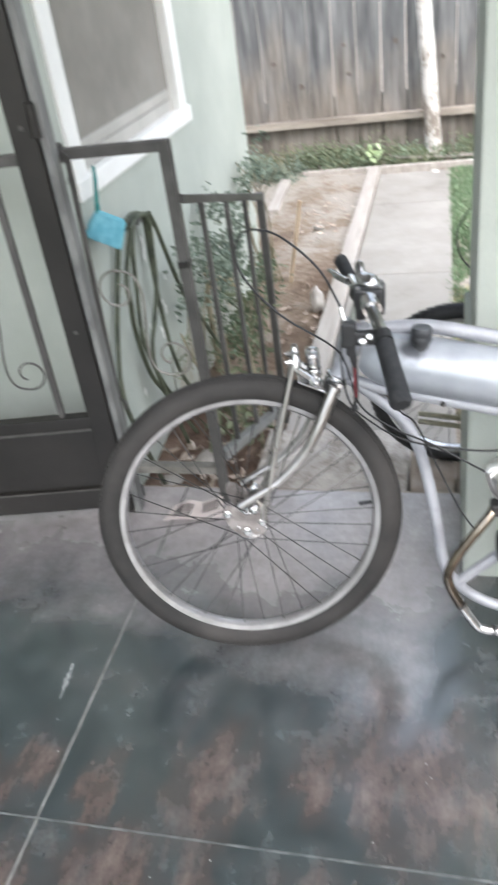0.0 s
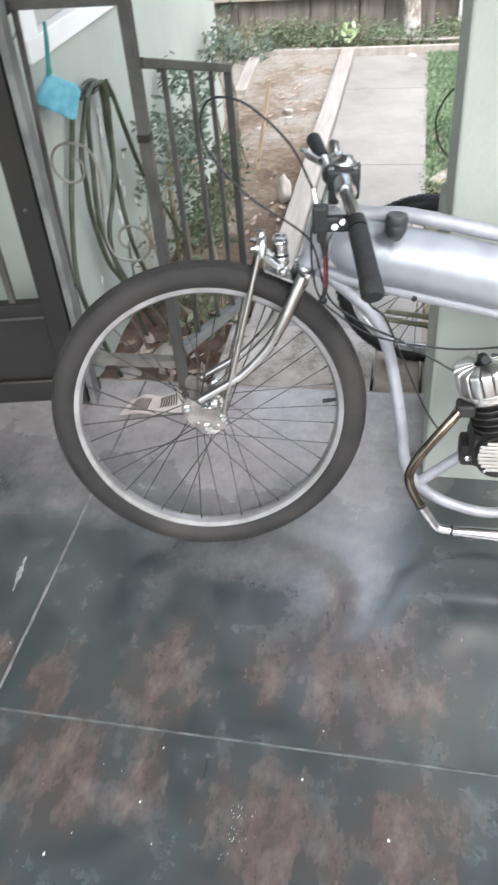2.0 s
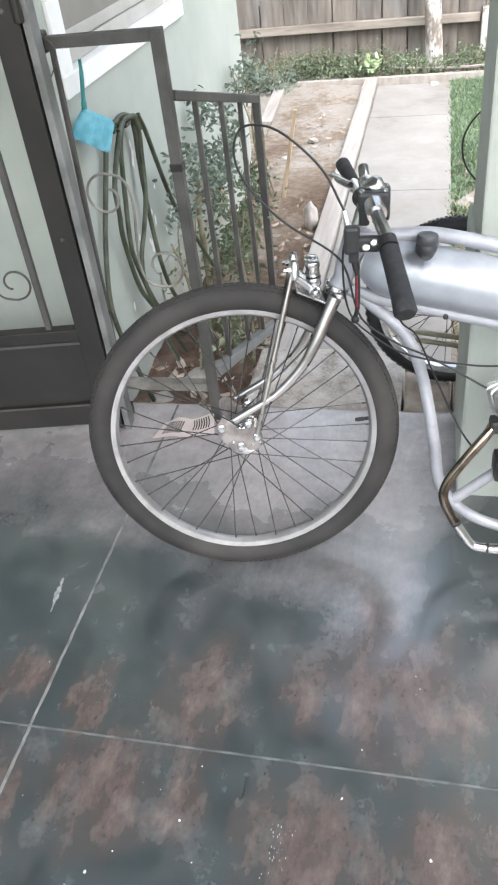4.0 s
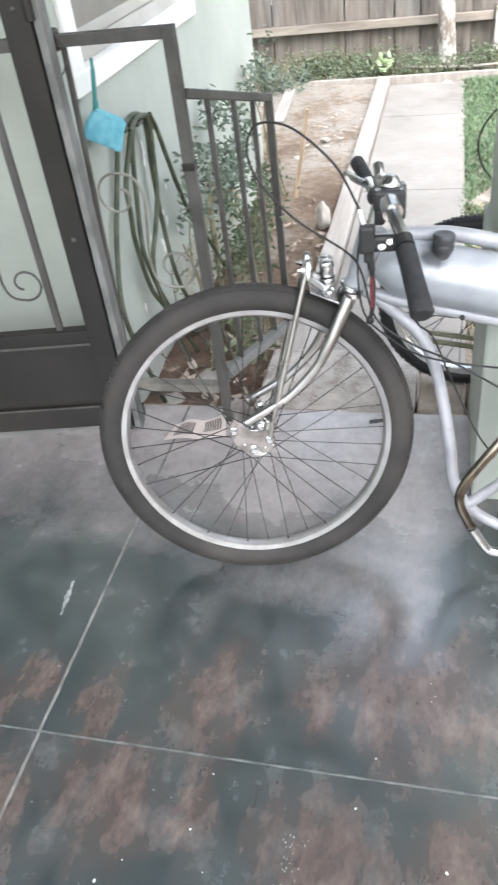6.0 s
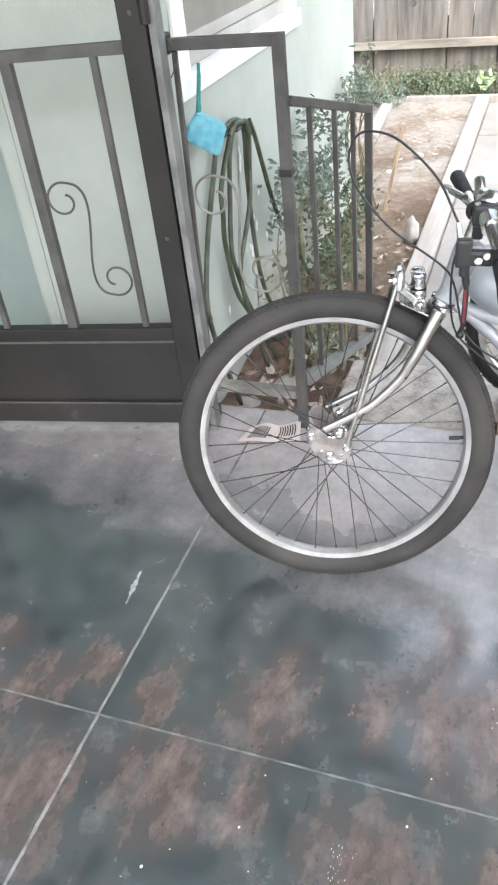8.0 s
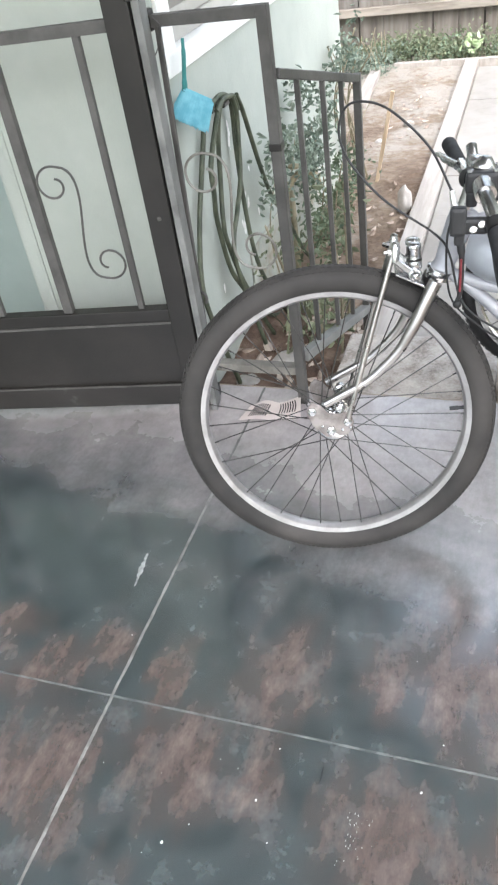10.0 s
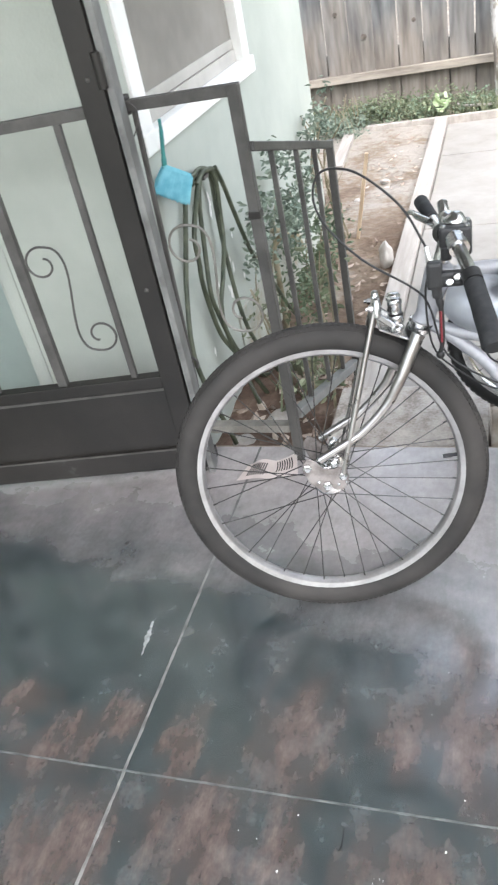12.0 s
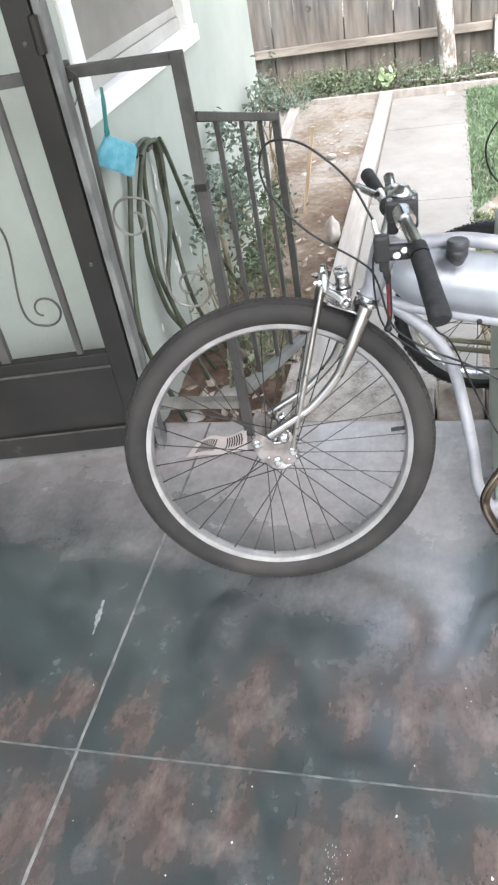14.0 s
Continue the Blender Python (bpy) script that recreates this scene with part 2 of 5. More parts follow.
def tube(pts, r, seg=12, bm=None, caps=True):
    """A round bar along the points; r is a radius or one for each point."""
    bm = bm or bmesh.new()
    pts = [Vector(p) for p in pts]
    rs = [r] * len(pts) if isinstance(r, (int, float)) else list(r)
    side, rings = None, []
    for i, p in enumerate(pts):
        ahead = (pts[min(i + 1, len(pts) - 1)] - pts[max(i - 1, 0)]).normalized()
        if side is None:
            side = ahead.orthogonal().normalized()
        side = (side - ahead * side.dot(ahead)).normalized()
        up = ahead.cross(side)
        rings.append([bm.verts.new(p + (side * math.cos(a) + up * math.sin(a)) * rs[i]) for a in (2 * math.pi * k / seg for k in range(seg))])
    for a, b in zip(rings, rings[1:]):
        for k in range(seg):
            bm.faces.new((a[k], a[(k + 1) % seg], b[(k + 1) % seg], b[k]))
    if caps:
        bm.faces.new(rings[0][::-1])
        bm.faces.new(rings[-1])
    return bm


def ring(profile, seg=72, bm=None, matrix=None, arc=2 * math.pi):
    """Turns a closed profile of (radius, across) about the local y axis."""
    bm = bm or bmesh.new()
    m = matrix or Matrix()
    whole = arc > 6.28
    rows = [[bm.verts.new(m @ Vector((r * math.cos(a), y, r * math.sin(a)))) for r, y in profile] for a in (arc * k / seg for k in range(seg + (not whole)))]
    n = len(profile)
    for i in range(seg):
        a, b = rows[i], rows[(i + 1) % len(rows)]
        for k in range(n):
            bm.faces.new((a[k], a[(k + 1) % n], b[(k + 1) % n], b[k]))
    return bm


def lathe(profile, m=None, seg=24, bm=None):
    """Turns an open profile of (radius, height) about the local z axis; ends close on the axis."""
    bm = bm or bmesh.new()
    m = m or Matrix()
    rows = [[bm.verts.new(m @ Vector((r * math.cos(a), r * math.sin(a), z))) for a in (2 * math.pi * k / seg for k in range(seg))] for r, z in profile]
    for a, b in zip(rows, rows[1:]):
        for k in range(seg):
            bm.faces.new((a[k], a[(k + 1) % seg], b[(k + 1) % seg], b[k]))
    bm.faces.new(rows[0][::-1])
    bm.faces.new(rows[-1])
    return bm


def between(a, b):
    """The matrix that carries the z axis from a towards b."""
    a, b = Vector(a), Vector(b)
    return Matrix.Translation(a) @ (b - a).to_track_quat("Z", "Y").to_matrix().to_4x4()


def square_bar(a, b, w, d, bm=None, bevel=0.002):
    """A square bar from a to b, w wide and d deep."""
    bm = bm or bmesh.new()
    a, b = Vector(a), Vector(b)
    L = (b - a).length
    m = between(a, b) @ Matrix.LocRotScale((0, 0, L / 2), None, (w, d, L))
    r = bmesh.ops.create_cube(bm, size=1, matrix=m)
    if bevel:
        es = list({e for v in r["verts"] for e in v.link_edges})
        bmesh.ops.bevel(bm, geom=es, offset=bevel, segments=1, affect="EDGES")
    return bm


def structure(name, bm, mat, label, category):
    ob = part(name, bm, mat, None)
    return tagged(ob, label, category, kind="structure")


TEAL = material("teal plastic", two((0.02, 0.16, 0.15), (0.04, 0.24, 0.23)), 0.5, scale=20)
BLUE = material("blue bristle", two((0.14, 0.42, 0.53), (0.23, 0.55, 0.64)), 0.6, scale=40, island=0.1)
HOSE = material("dusty green hose", two((0.035, 0.044, 0.026), (0.085, 0.095, 0.06)), 0.55, scale=20, bump=0.1)
OLIVE = material("olive frame paint", two((0.14, 0.13, 0.08), (0.25, 0.235, 0.16)), 0.35, scale=15)
BARK = material("white painted flaking bark", [(0.39, (0.20, 0.17, 0.145)), (0.46, (0.33, 0.30, 0.265)), (0.51, (0.50, 0.48, 0.455)), (0.8, (0.62, 0.605, 0.58))], 0.9, scale=7, stretch=(1, 1, 0.45), bump=0.7, bump_scale=12, distance=0.02, grain=0.5)
PAPER = material("pink printed paper", two((0.50, 0.425, 0.40), (0.60, 0.53, 0.50)), 0.8, scale=6)
INK = material("brown printing ink", two((0.030, 0.026, 0.025), (0.06, 0.054, 0.052)), 0.8, scale=20)
RED = material("red lever strip", two((0.13, 0.014, 0.02), (0.19, 0.022, 0.03)), 0.4, scale=30)
BRICK = material("dusty paving brick", [(0.3, (0.20, 0.155, 0.12)), (0.5, (0.31, 0.255, 0.21)), (0.7, (0.45, 0.395, 0.34))], 0.9, scale=9, bump=0.5, bump_scale=50)
SCREEN = material("grey insect screen", two((0.19, 0.175, 0.155), (0.27, 0.25, 0.225)), 0.75, scale=2.5, bump=0.2, bump_scale=400, distance=0.001)
STEM = material("dry plant stem", two((0.14, 0.12, 0.075), (0.30, 0.26, 0.18)), 0.8, scale=12)
STAKEWOOD = material("tan garden stake", two((0.36, 0.27, 0.18), (0.50, 0.39, 0.28)), 0.8, scale=8, stretch=(4, 4, 0.5))
STONE = material("pale garden stone", two((0.30, 0.275, 0.245), (0.46, 0.43, 0.40)), 0.85, scale=9, bump=0.5, bump_scale=30)
GROUT = material("pale joint filler", two((0.075, 0.075, 0.072), (0.17, 0.168, 0.162)), 0.8, scale=30, bump=0.4, bump_scale=150, distance=0.002)
SANDSTONE = material("sandy worn concrete", [(0.30, (0.22, 0.19, 0.165)), (0.42, (0.33, 0.295, 0.262)), (0.7, (0.47, 0.43, 0.392))], 0.9, scale=16, bump=0.6, bump_scale=60, grain=0.6)
WEED = material("grey-green weeds", two((0.11, 0.135, 0.075), (0.23, 0.245, 0.155)), 0.7, scale=3, island=0.3)
FLAKE = material("scuffed paint streak", two((0.12, 0.13, 0.13), (0.27, 0.28, 0.275)), 0.6, scale=60)
PAINT = material("dried paint speck", two((0.34, 0.35, 0.34), (0.50, 0.51, 0.50)), 0.5, scale=30)
SASH = material("dusty tan window sash", two((0.36, 0.345, 0.315), (0.46, 0.44, 0.405)), 0.6, scale=4, bump=0.1)
DUSTDIRT = material("dry dusty bed dirt", [(0.30, (0.115, 0.078, 0.052)), (0.47, (0.185, 0.138, 0.100)), (0.56, (0.225, 0.19, 0.152)), (0.68, (0.285, 0.255, 0.22))], 0.95, scale=4.0, bump=1.0, bump_scale=22, distance=0.03, grain=0.5, drift=(0.10, 3.1))
# Paler copy of the grey iron, with light on its faces painted in.
LIT_IRON = material("paler lit grey iron", two((0.10, 0.10, 0.097), (0.19, 0.19, 0.183)), 0.5, scale=9, bump=0.2, bump_scale=120)
GROUT_DARK = material("dull blue-grey joint filler", two((0.028, 0.033, 0.034), (0.095, 0.102, 0.102)), 0.7, scale=25, bump=0.4, bump_scale=150, distance=0.002)
FORKCHROME = material("dulled fork chrome", two((0.28, 0.268, 0.258), (0.42, 0.405, 0.392)), 0.30, 1.0, scale=6, rough_var=0.1)
DRYGRASS = material("yellowed dry grass", two((0.24, 0.235, 0.13), (0.40, 0.375, 0.24)), 0.8, scale=6, island=0.2)
BRIGHTLEAF = material("bright pale young leaf", two((0.36, 0.46, 0.25), (0.50, 0.60, 0.38)), 0.6, scale=8)
# Darker wall green: the recess's shade is put into the colour.
RECESS_SHADE = material("darker green with recess shade", two((0.27, 0.325, 0.30), (0.33, 0.39, 0.36)), 0.6, scale=2, bump=0.1)
FOOTING = material("worn painted footing", [(0.34, (0.29, 0.245, 0.185)), (0.45, (0.35, 0.34, 0.285)), (0.60, (0.385, 0.40, 0.355)), (0.72, (0.48, 0.455, 0.39))], 0.9, scale=7, bump=0.5, bump_scale=60)
BRASS = material("dull old brass", two((0.22, 0.18, 0.11), (0.36, 0.31, 0.21)), 0.42, 0.7, scale=30)


# ---- floor of the porch ----
RUST = ((-0.02, -0.36, 0.11, 0.19), (0.36, -0.29, 0.24, 0.22), (-0.17, -0.58, 0.14, 0.20), (-0.39, -0.37, 0.09, 0.09), (0.24, -0.64, 0.17, 0.16), (0.46, -0.35, 0.10, 0.12), (-0.24, -0.42, 0.06, 0.12), (-0.53, -0.46, 0.12, 0.12),
        (-0.42, -0.66, 0.17, 0.19), (0.00, -0.58, 0.05, 0.10), (0.46, -0.62, 0.13, 0.15), (0.20, -0.36, 0.06, 0.10), (-0.66, -0.34, 0.10, 0.08), (-0.68, -0.66, 0.15, 0.14))


def floor_material():
    m = bpy.data.materials.new("sealed stained concrete")
    m.use_nodes = True
    t, b = m.node_tree, m.node_tree.nodes["Principled BSDF"]
    co = t.nodes.new("ShaderNodeTexCoord")

    def noise_of(scale, detail=6, rough=0.6, stretch=(1, 1, 1), shift=(0, 0, 0)):
        mp = t.nodes.new("ShaderNodeMapping")
        mp.inputs["Scale"].default_value, mp.inputs["Location"].default_value = stretch, shift
        t.links.new(co.outputs["Object"], mp.inputs[0])
        n = t.nodes.new("ShaderNodeTexNoise")
        n.inputs["Scale"].default_value, n.inputs["Detail"].default_value, n.inputs["Roughness"].default_value = scale, detail, rough
        t.links.new(mp.outputs[0], n.inputs["Vector"])
        return n.outputs[0]

    def ramp(value, *stops):
        r = t.nodes.new("ShaderNodeValToRGB")
        e = r.color_ramp.elements
        while len(e) < len(stops):
            e.new(0.5)
        for i, (p, c) in enumerate(stops):
            e[i].position, e[i].color = p, (*c, 1) if isinstance(c, tuple) else (c, c, c, 1)
        t.links.new(value, r.inputs[0])
        return r.outputs[0]

    def blend(fac, a, c):
        x = t.nodes.new("ShaderNodeMix")
        x.data_type = "RGBA"
        t.links.new(fac, x.inputs[0])
        t.links.new(a, x.inputs[6])
        t.links.new(c, x.inputs[7])
        return x.outputs[2]

    def sums(op, a, c):
        x = t.nodes.new("ShaderNodeMath")
        x.operation = op
        for i, v in enumerate((a, c)):
            if isinstance(v, (int, float)):
                x.inputs[i].default_value = v
            else:
                t.links.new(v, x.inputs[i])
        return x.outputs[0]

    sep = t.nodes.new("ShaderNodeSeparateXYZ")
    t.links.new(co.outputs["Object"], sep.inputs[0])
    teal = ramp(noise_of(11, 9, 0.72), (0.3, (0.016, 0.022, 0.024)), (0.52, (0.034, 0.044, 0.047)), (0.72, (0.068, 0.083, 0.086)))
    brown = ramp(noise_of(15, 9, 0.72, (1.3, 0.7, 1)), (0.3, (0.036, 0.028, 0.026)), (0.52, (0.094, 0.070, 0.063)), (0.72, (0.162, 0.129, 0.118)))
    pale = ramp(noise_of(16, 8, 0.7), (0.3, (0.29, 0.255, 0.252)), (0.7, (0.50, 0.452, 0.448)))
    # rusty worn patches: soft ovals with ragged edges, streaked along y
    ragged = t.nodes.new("ShaderNodeTexNoise")
    ragged.inputs["Scale"].default_value, ragged.inputs["Detail"].default_value, ragged.inputs["Roughness"].default_value = 8.0, 3.5, 0.55
    t.links.new(co.outputs["Object"], ragged.inputs["Vector"])
    shift = t.nodes.new("ShaderNodeVectorMath")
    shift.operation = "MULTIPLY_ADD"
    shift.inputs[1].default_value, shift.inputs[2].default_value = (0.16, 0.24, 0), (-0.08, -0.12, 0)
    t.links.new(ragged.outputs["Color"], shift.inputs[0])
    place = t.nodes.new("ShaderNodeVectorMath")
    t.links.new(co.outputs["Object"], place.inputs[0])
    t.links.new(shift.outputs[0], place.inputs[1])
    patch = None
    for x, y, rx, ry in RUST:
        off = t.nodes.new("ShaderNodeVectorMath")
        off.operation = "MULTIPLY_ADD"
        off.inputs[1].default_value, off.inputs[2].default_value = (1 / rx, 1 / ry, 0), (-x / rx, -y / ry, 0)
        t.links.new(place.outputs[0], off.inputs[0])
        size = t.nodes.new("ShaderNodeVectorMath")
        size.operation = "LENGTH"
        t.links.new(off.outputs[0], size.inputs[0])
        near = sums("SUBTRACT", 1.0, size.outputs["Value"])
        patch = near if patch is None else sums("MAXIMUM", patch, near)
    elsewhere = sums("MULTIPLY", sums("MINIMUM", sums("MAXIMUM", sums("ADD", sums("MULTIPLY", sep.outputs[1], -3.0), -1.9), 0.0), 1.0), 0.9)
    patch = sums("MAXIMUM", patch, sums("ADD", sums("MULTIPLY", noise_of(4.5, 5, 0.55, (1.6, 0.8, 1)), 2.0), sums("SUBTRACT", elsewhere, 1.75)))
    worn = sums("ADD", patch, sums("MULTIPLY", sums("SUBTRACT", noise_of(9, 9, 0.66, (2.0, 0.6, 1), (0.35, 0.1, 0)), 0.5), 2.3))
    col = blend(ramp(worn, (0.02, 0.0), (0.30, 0.32), (0.72, 0.80)), teal, brown)
    cloud = noise_of(6.5, 8, 0.59, (1, 1.2, 1), (1.7, 0.4, 0))
    col = blend(ramp(cloud, (0.53, 0.0), (0.80, 0.15)), col, pale)
    # The falloff past x 0.36 paints in the pillar's dark reflection.
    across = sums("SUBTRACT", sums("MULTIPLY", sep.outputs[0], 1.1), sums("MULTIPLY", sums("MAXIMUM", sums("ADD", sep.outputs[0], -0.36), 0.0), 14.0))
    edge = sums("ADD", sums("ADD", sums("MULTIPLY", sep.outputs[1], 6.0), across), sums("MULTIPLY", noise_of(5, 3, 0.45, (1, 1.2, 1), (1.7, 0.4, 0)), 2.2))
    # Pale floor dust, with the sky's sheen painted into the same tone.
    dust_sheen = t.nodes.new("ShaderNodeMapRange")
    dust_sheen.inputs[1].default_value, dust_sheen.inputs[2].default_value = 0.55, 3.6
    dust_sheen.inputs[4].default_value = 0.85
    t.links.new(edge, dust_sheen.inputs[0])
    col = blend(dust_sheen.outputs[0], col, pale)
    scuff = ramp(noise_of(26, 8, 0.75, (1.6, 0.8, 1), (0.7, 0.2, 0)), (0.60, 0.0), (0.78, 0.09))
    col = blend(scuff, col, pale)
    grain = t.nodes.new("ShaderNodeMix")
    grain.data_type, grain.blend_type = "RGBA", "MULTIPLY"
    grain.inputs[0].default_value = 1.0
    t.links.new(col, grain.inputs[6])
    t.links.new(ramp(noise_of(60, 6, 0.7, (1.5, 0.6, 1)), (0.30, 0.82), (0.62, 1.0)), grain.inputs[7])
    col = grain.outputs[2]
    t.links.new(col, b.inputs["Base Color"])
    gloss = sums("ADD", sums("MULTIPLY", noise_of(11, 6), 0.20), sums("MULTIPLY", dust_sheen.outputs[0], 0.2))
    t.links.new(sums("ADD", gloss, 0.08), b.inputs["Roughness"])
    b.inputs["Coat Weight"].default_value, b.inputs["Coat Roughness"].default_value = 1.0, 0.2
    b.inputs["Coat IOR"].default_value = 1.75
    b.inputs["Specular IOR Level"].default_value = 0.8
    bp = t.nodes.new("ShaderNodeBump")
    bp.inputs["Strength"].default_value, bp.inputs["Distance"].default_value = 0.12, 0.002
    t.links.new(noise_of(35, 5), bp.inputs["Height"])
    t.links.new(bp.outputs[0], b.inputs["Normal"])
    return m


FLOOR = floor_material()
GROUND_Z = -0.13
PORCH_X, PORCH_Y = 0.662, 0.606
JOINT_X, JOINT_Y = -0.343, -0.482

floor = structure("floor", boxes((-2.4, PORCH_X + 0.012, -3.3, PORCH_Y + 0.012, GROUND_Z - 0.2, -0.0035), bevel=0.003), BRICK, "porch slab of concrete with pale scored joints", "floor")
xs, ys, gap = (-2.4, JOINT_X - 1.0, JOINT_X, PORCH_X), (-3.3, JOINT_Y - 2.0, JOINT_Y - 1.0, JOINT_Y, PORCH_Y), 0.0022
for i in range(3):
    for j in range(4):
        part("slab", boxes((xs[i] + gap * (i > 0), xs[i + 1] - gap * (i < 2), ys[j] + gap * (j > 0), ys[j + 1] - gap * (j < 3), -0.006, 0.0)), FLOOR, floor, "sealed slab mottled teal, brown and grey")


def ribbon(a, b, w, seed, mat):
    """Lumpy filler in a scored joint from a to b."""
    a, b = Vector(a), Vector(b)
    n = int((b - a).length / 0.008)
    s = (b - a).normalized().cross(Vector((0, 0, 1)))
    verts = []
    for k in range(n + 1):
        p = a.lerp(b, k / n)
        e = [w * (1 + 0.55 * noise.noise(Vector((k * 0.13, seed + j, 0))) + 0.35 * noise.noise(Vector((k * 0.6, seed + j, 7)))) for j in (0, 5)]
        z = 0.0012 + 0.0012 * noise.noise(Vector((k * 0.3, seed, 2)))
        verts += [p + s * e[0] + Vector((0, 0, -0.0004)), p + Vector((0, 0, z)), p - s * e[1] + Vector((0, 0, -0.0004))]
    faces = [f for k in range(n) for f in ((3 * k, 3 * k + 1, 3 * k + 4, 3 * k + 3), (3 * k + 1, 3 * k + 2, 3 * k + 5, 3 * k + 4))]
    return mesh("joint_filler", verts, faces, mat, floor, "lumpy joint filler", smooth=True)


ribbon((JOINT_X, -3.2, 0), (JOINT_X, PORCH_Y, 0), 0.0044, 1, GROUT)
ribbon((-2.3, JOINT_Y, 0), (PORCH_X, JOINT_Y, 0), 0.0030, 20, GROUT_DARK)


# ---- ground ----
WALL_X, WALL_Y = -0.56, 0.72
def sheet(name, x0, x1, y0, y1, nx, ny, z, amp, freq, mat, label, category, parent=None):
    verts = [(x0 + (x1 - x0) * i / nx, y0 + (y1 - y0) * j / ny, 0) for j in range(ny + 1) for i in range(nx + 1)]
    verts = [(x, y, z + amp * noise.noise(Vector((x * freq, y * freq, z))) + amp * 0.5 * noise.noise(Vector((x * freq * 4, y * freq * 4, 3)))) for x, y, _ in verts]
    faces = [(j * (nx + 1) + i, j * (nx + 1) + i + 1, (j + 1) * (nx + 1) + i + 1, (j + 1) * (nx + 1) + i) for j in range(ny) for i in range(nx)]
    return tagged(mesh(name, verts, faces, mat, parent, smooth=True), label, category, kind="structure")


sheet("ground", -150, 150, -150, 150, 10, 10, GROUND_Z - 0.03, 0.0, 1, DIRT, "bare brown dirt ground", "ground")
sheet("garden_bed", -3.0, -0.07, 0.61, 5.6, 90, 150, GROUND_Z + 0.005, 0.02, 3.0, DUSTDIRT, "garden bed of dry brown and grey dirt", "garden bed")
sheet("planting_strip", WALL_X, -0.165, 0.61, 1.25, 40, 60, GROUND_Z + 0.028, 0.012, 6.0, REDDIRT, "damp red-brown dirt along the house wall", "garden bed")
sheet("dirt_patch", -0.11, 3.0, 0.61, 1.25, 90, 30, GROUND_Z, 0.012, 4.0, DIRT, "bare dirt beside the porch edge", "dirt")
sheet("lawn_soil", 0.40, 5.0, 1.2, 5.6, 60, 60, GROUND_Z - 0.01, 0.015, 3.0, DIRT, "soil under the lawn", "soil")

# ---- walls ----
CORNER_Y = 2.83
WIN = (0.82, 1.825, 0.895, 2.05)
wall = structure("wall_house", boxes((WALL_X - 0.16, WALL_X, WALL_Y, CORNER_Y, -0.3, WIN[2])), STUCCO, "pale green stucco side wall of the house", "wall")
part("pier", boxes((WALL_X - 0.16, WALL_X, WALL_Y, WIN[0], WIN[2], 2.75)), STUCCO, wall)
part("pier", boxes((WALL_X - 0.16, WALL_X, WIN[1], CORNER_Y, WIN[2], 2.75)), STUCCO, wall)
part("lintel_wall", boxes((WALL_X - 0.16, WALL_X, WIN[0], WIN[1], WIN[3], 2.75)), STUCCO, wall)
structure("wall_back", boxes((-3.2, WALL_X - 0.16, CORNER_Y - 0.16, CORNER_Y, -0.3, 2.75)), STUCCO, "pale green stucco back wall of the house", "wall")
# Unseen overhang, added so that the far house wall is less bright.
structure("eave", boxes((WALL_X + 0.002, -0.10, 1.153, 3.15, 2.40, 2.50)), FENCEWOOD, "unseen roof overhang, added to shade the house wall", "eave")
structure("footing", boxes((WALL_X + 0.001, WALL_X + 0.010, 1.20, 2.2, -0.3, 0.155), bevel=0.004), FOOTING, "worn tan footing along the house wall", "footing")
structure("wall_front", boxes((-1.07, WALL_X - 0.16, WALL_Y, WALL_Y + 0.14, -0.3, 2.75)), STUCCO, "pale green stucco wall behind the iron door", "wall")
structure("wall_recess", boxes((-3.2, -1.128, 1.00, 1.14, -0.3, 2.39)), RECESS_SHADE, "set-back wall, its shade put into a darker green", "wall")
structure("trim", boxes((-1.126, -1.0705, WALL_Y - 0.004, WALL_Y + 0.40, -0.2, 2.39), bevel=0.012), STUCCO, "pale green corner trim of the wall", "trim")
# Unseen low wall, kept low to let light in from behind the camera.
structure("wall_south", boxes((-2.6, 2.4, -5.5, -5.3, -0.3, 1.2)), STUCCO, "unseen low wall added behind the camera", "wall")
# Unseen ceiling; its edges and grey are set to shade floor and pillar.
structure("ceiling", boxes((-2.4, 1.25, -1.55, WALL_Y - 0.003, 2.40, 2.50), (WALL_X + 0.003, 1.25, WALL_Y - 0.003, 1.15, 2.40, 2.50), (-2.4, -1.10, WALL_Y - 0.003, 1.20, 2.40, 2.50)), CEILINGPAINT, "unseen grey porch ceiling, sized to shade the floor", "ceiling")
# Unseen side walls, added to block light from west and east.
structure("wall_west", boxes((-2.6, -2.42, -5.3, 0.996, -0.3, 2.39)), STUCCO, "unseen wall added to darken the porch's left side", "wall")
structure("wall_east", boxes((3.6, 3.75, -5.3, 0.9, -0.3, 2.1)), STUCCO, "unseen wall added to keep light off the pillar", "wall")
structure("plinth", boxes((0.474, 0.90, 0.270, 0.735, -0.3, 0.56), bevel=0.008), STUCCO, "wider pale green stucco base under the porch pillar", "pillar base")
structure("pillar", boxes((0.486, 0.86, 0.365, 0.730, 0.56, 2.40), bevel=0.006), STUCCO, "square pale green stucco porch pillar", "pillar")

# ---- window ----
window = thing("window_1", "white framed house window with a grey insect screen", "window", kind="structure")
part("jamb", boxes((WALL_X - 0.05, WALL_X + 0.010, WIN[0] - 0.045, WIN[0] + 0.035, WIN[2] - 0.0, WIN[3]), bevel=0.004), WHITE, window)
part("jamb", boxes((WALL_X - 0.05, WALL_X + 0.010, WIN[1] - 0.035, WIN[1] + 0.045, WIN[2] - 0.0, WIN[3]), bevel=0.004), WHITE, window)
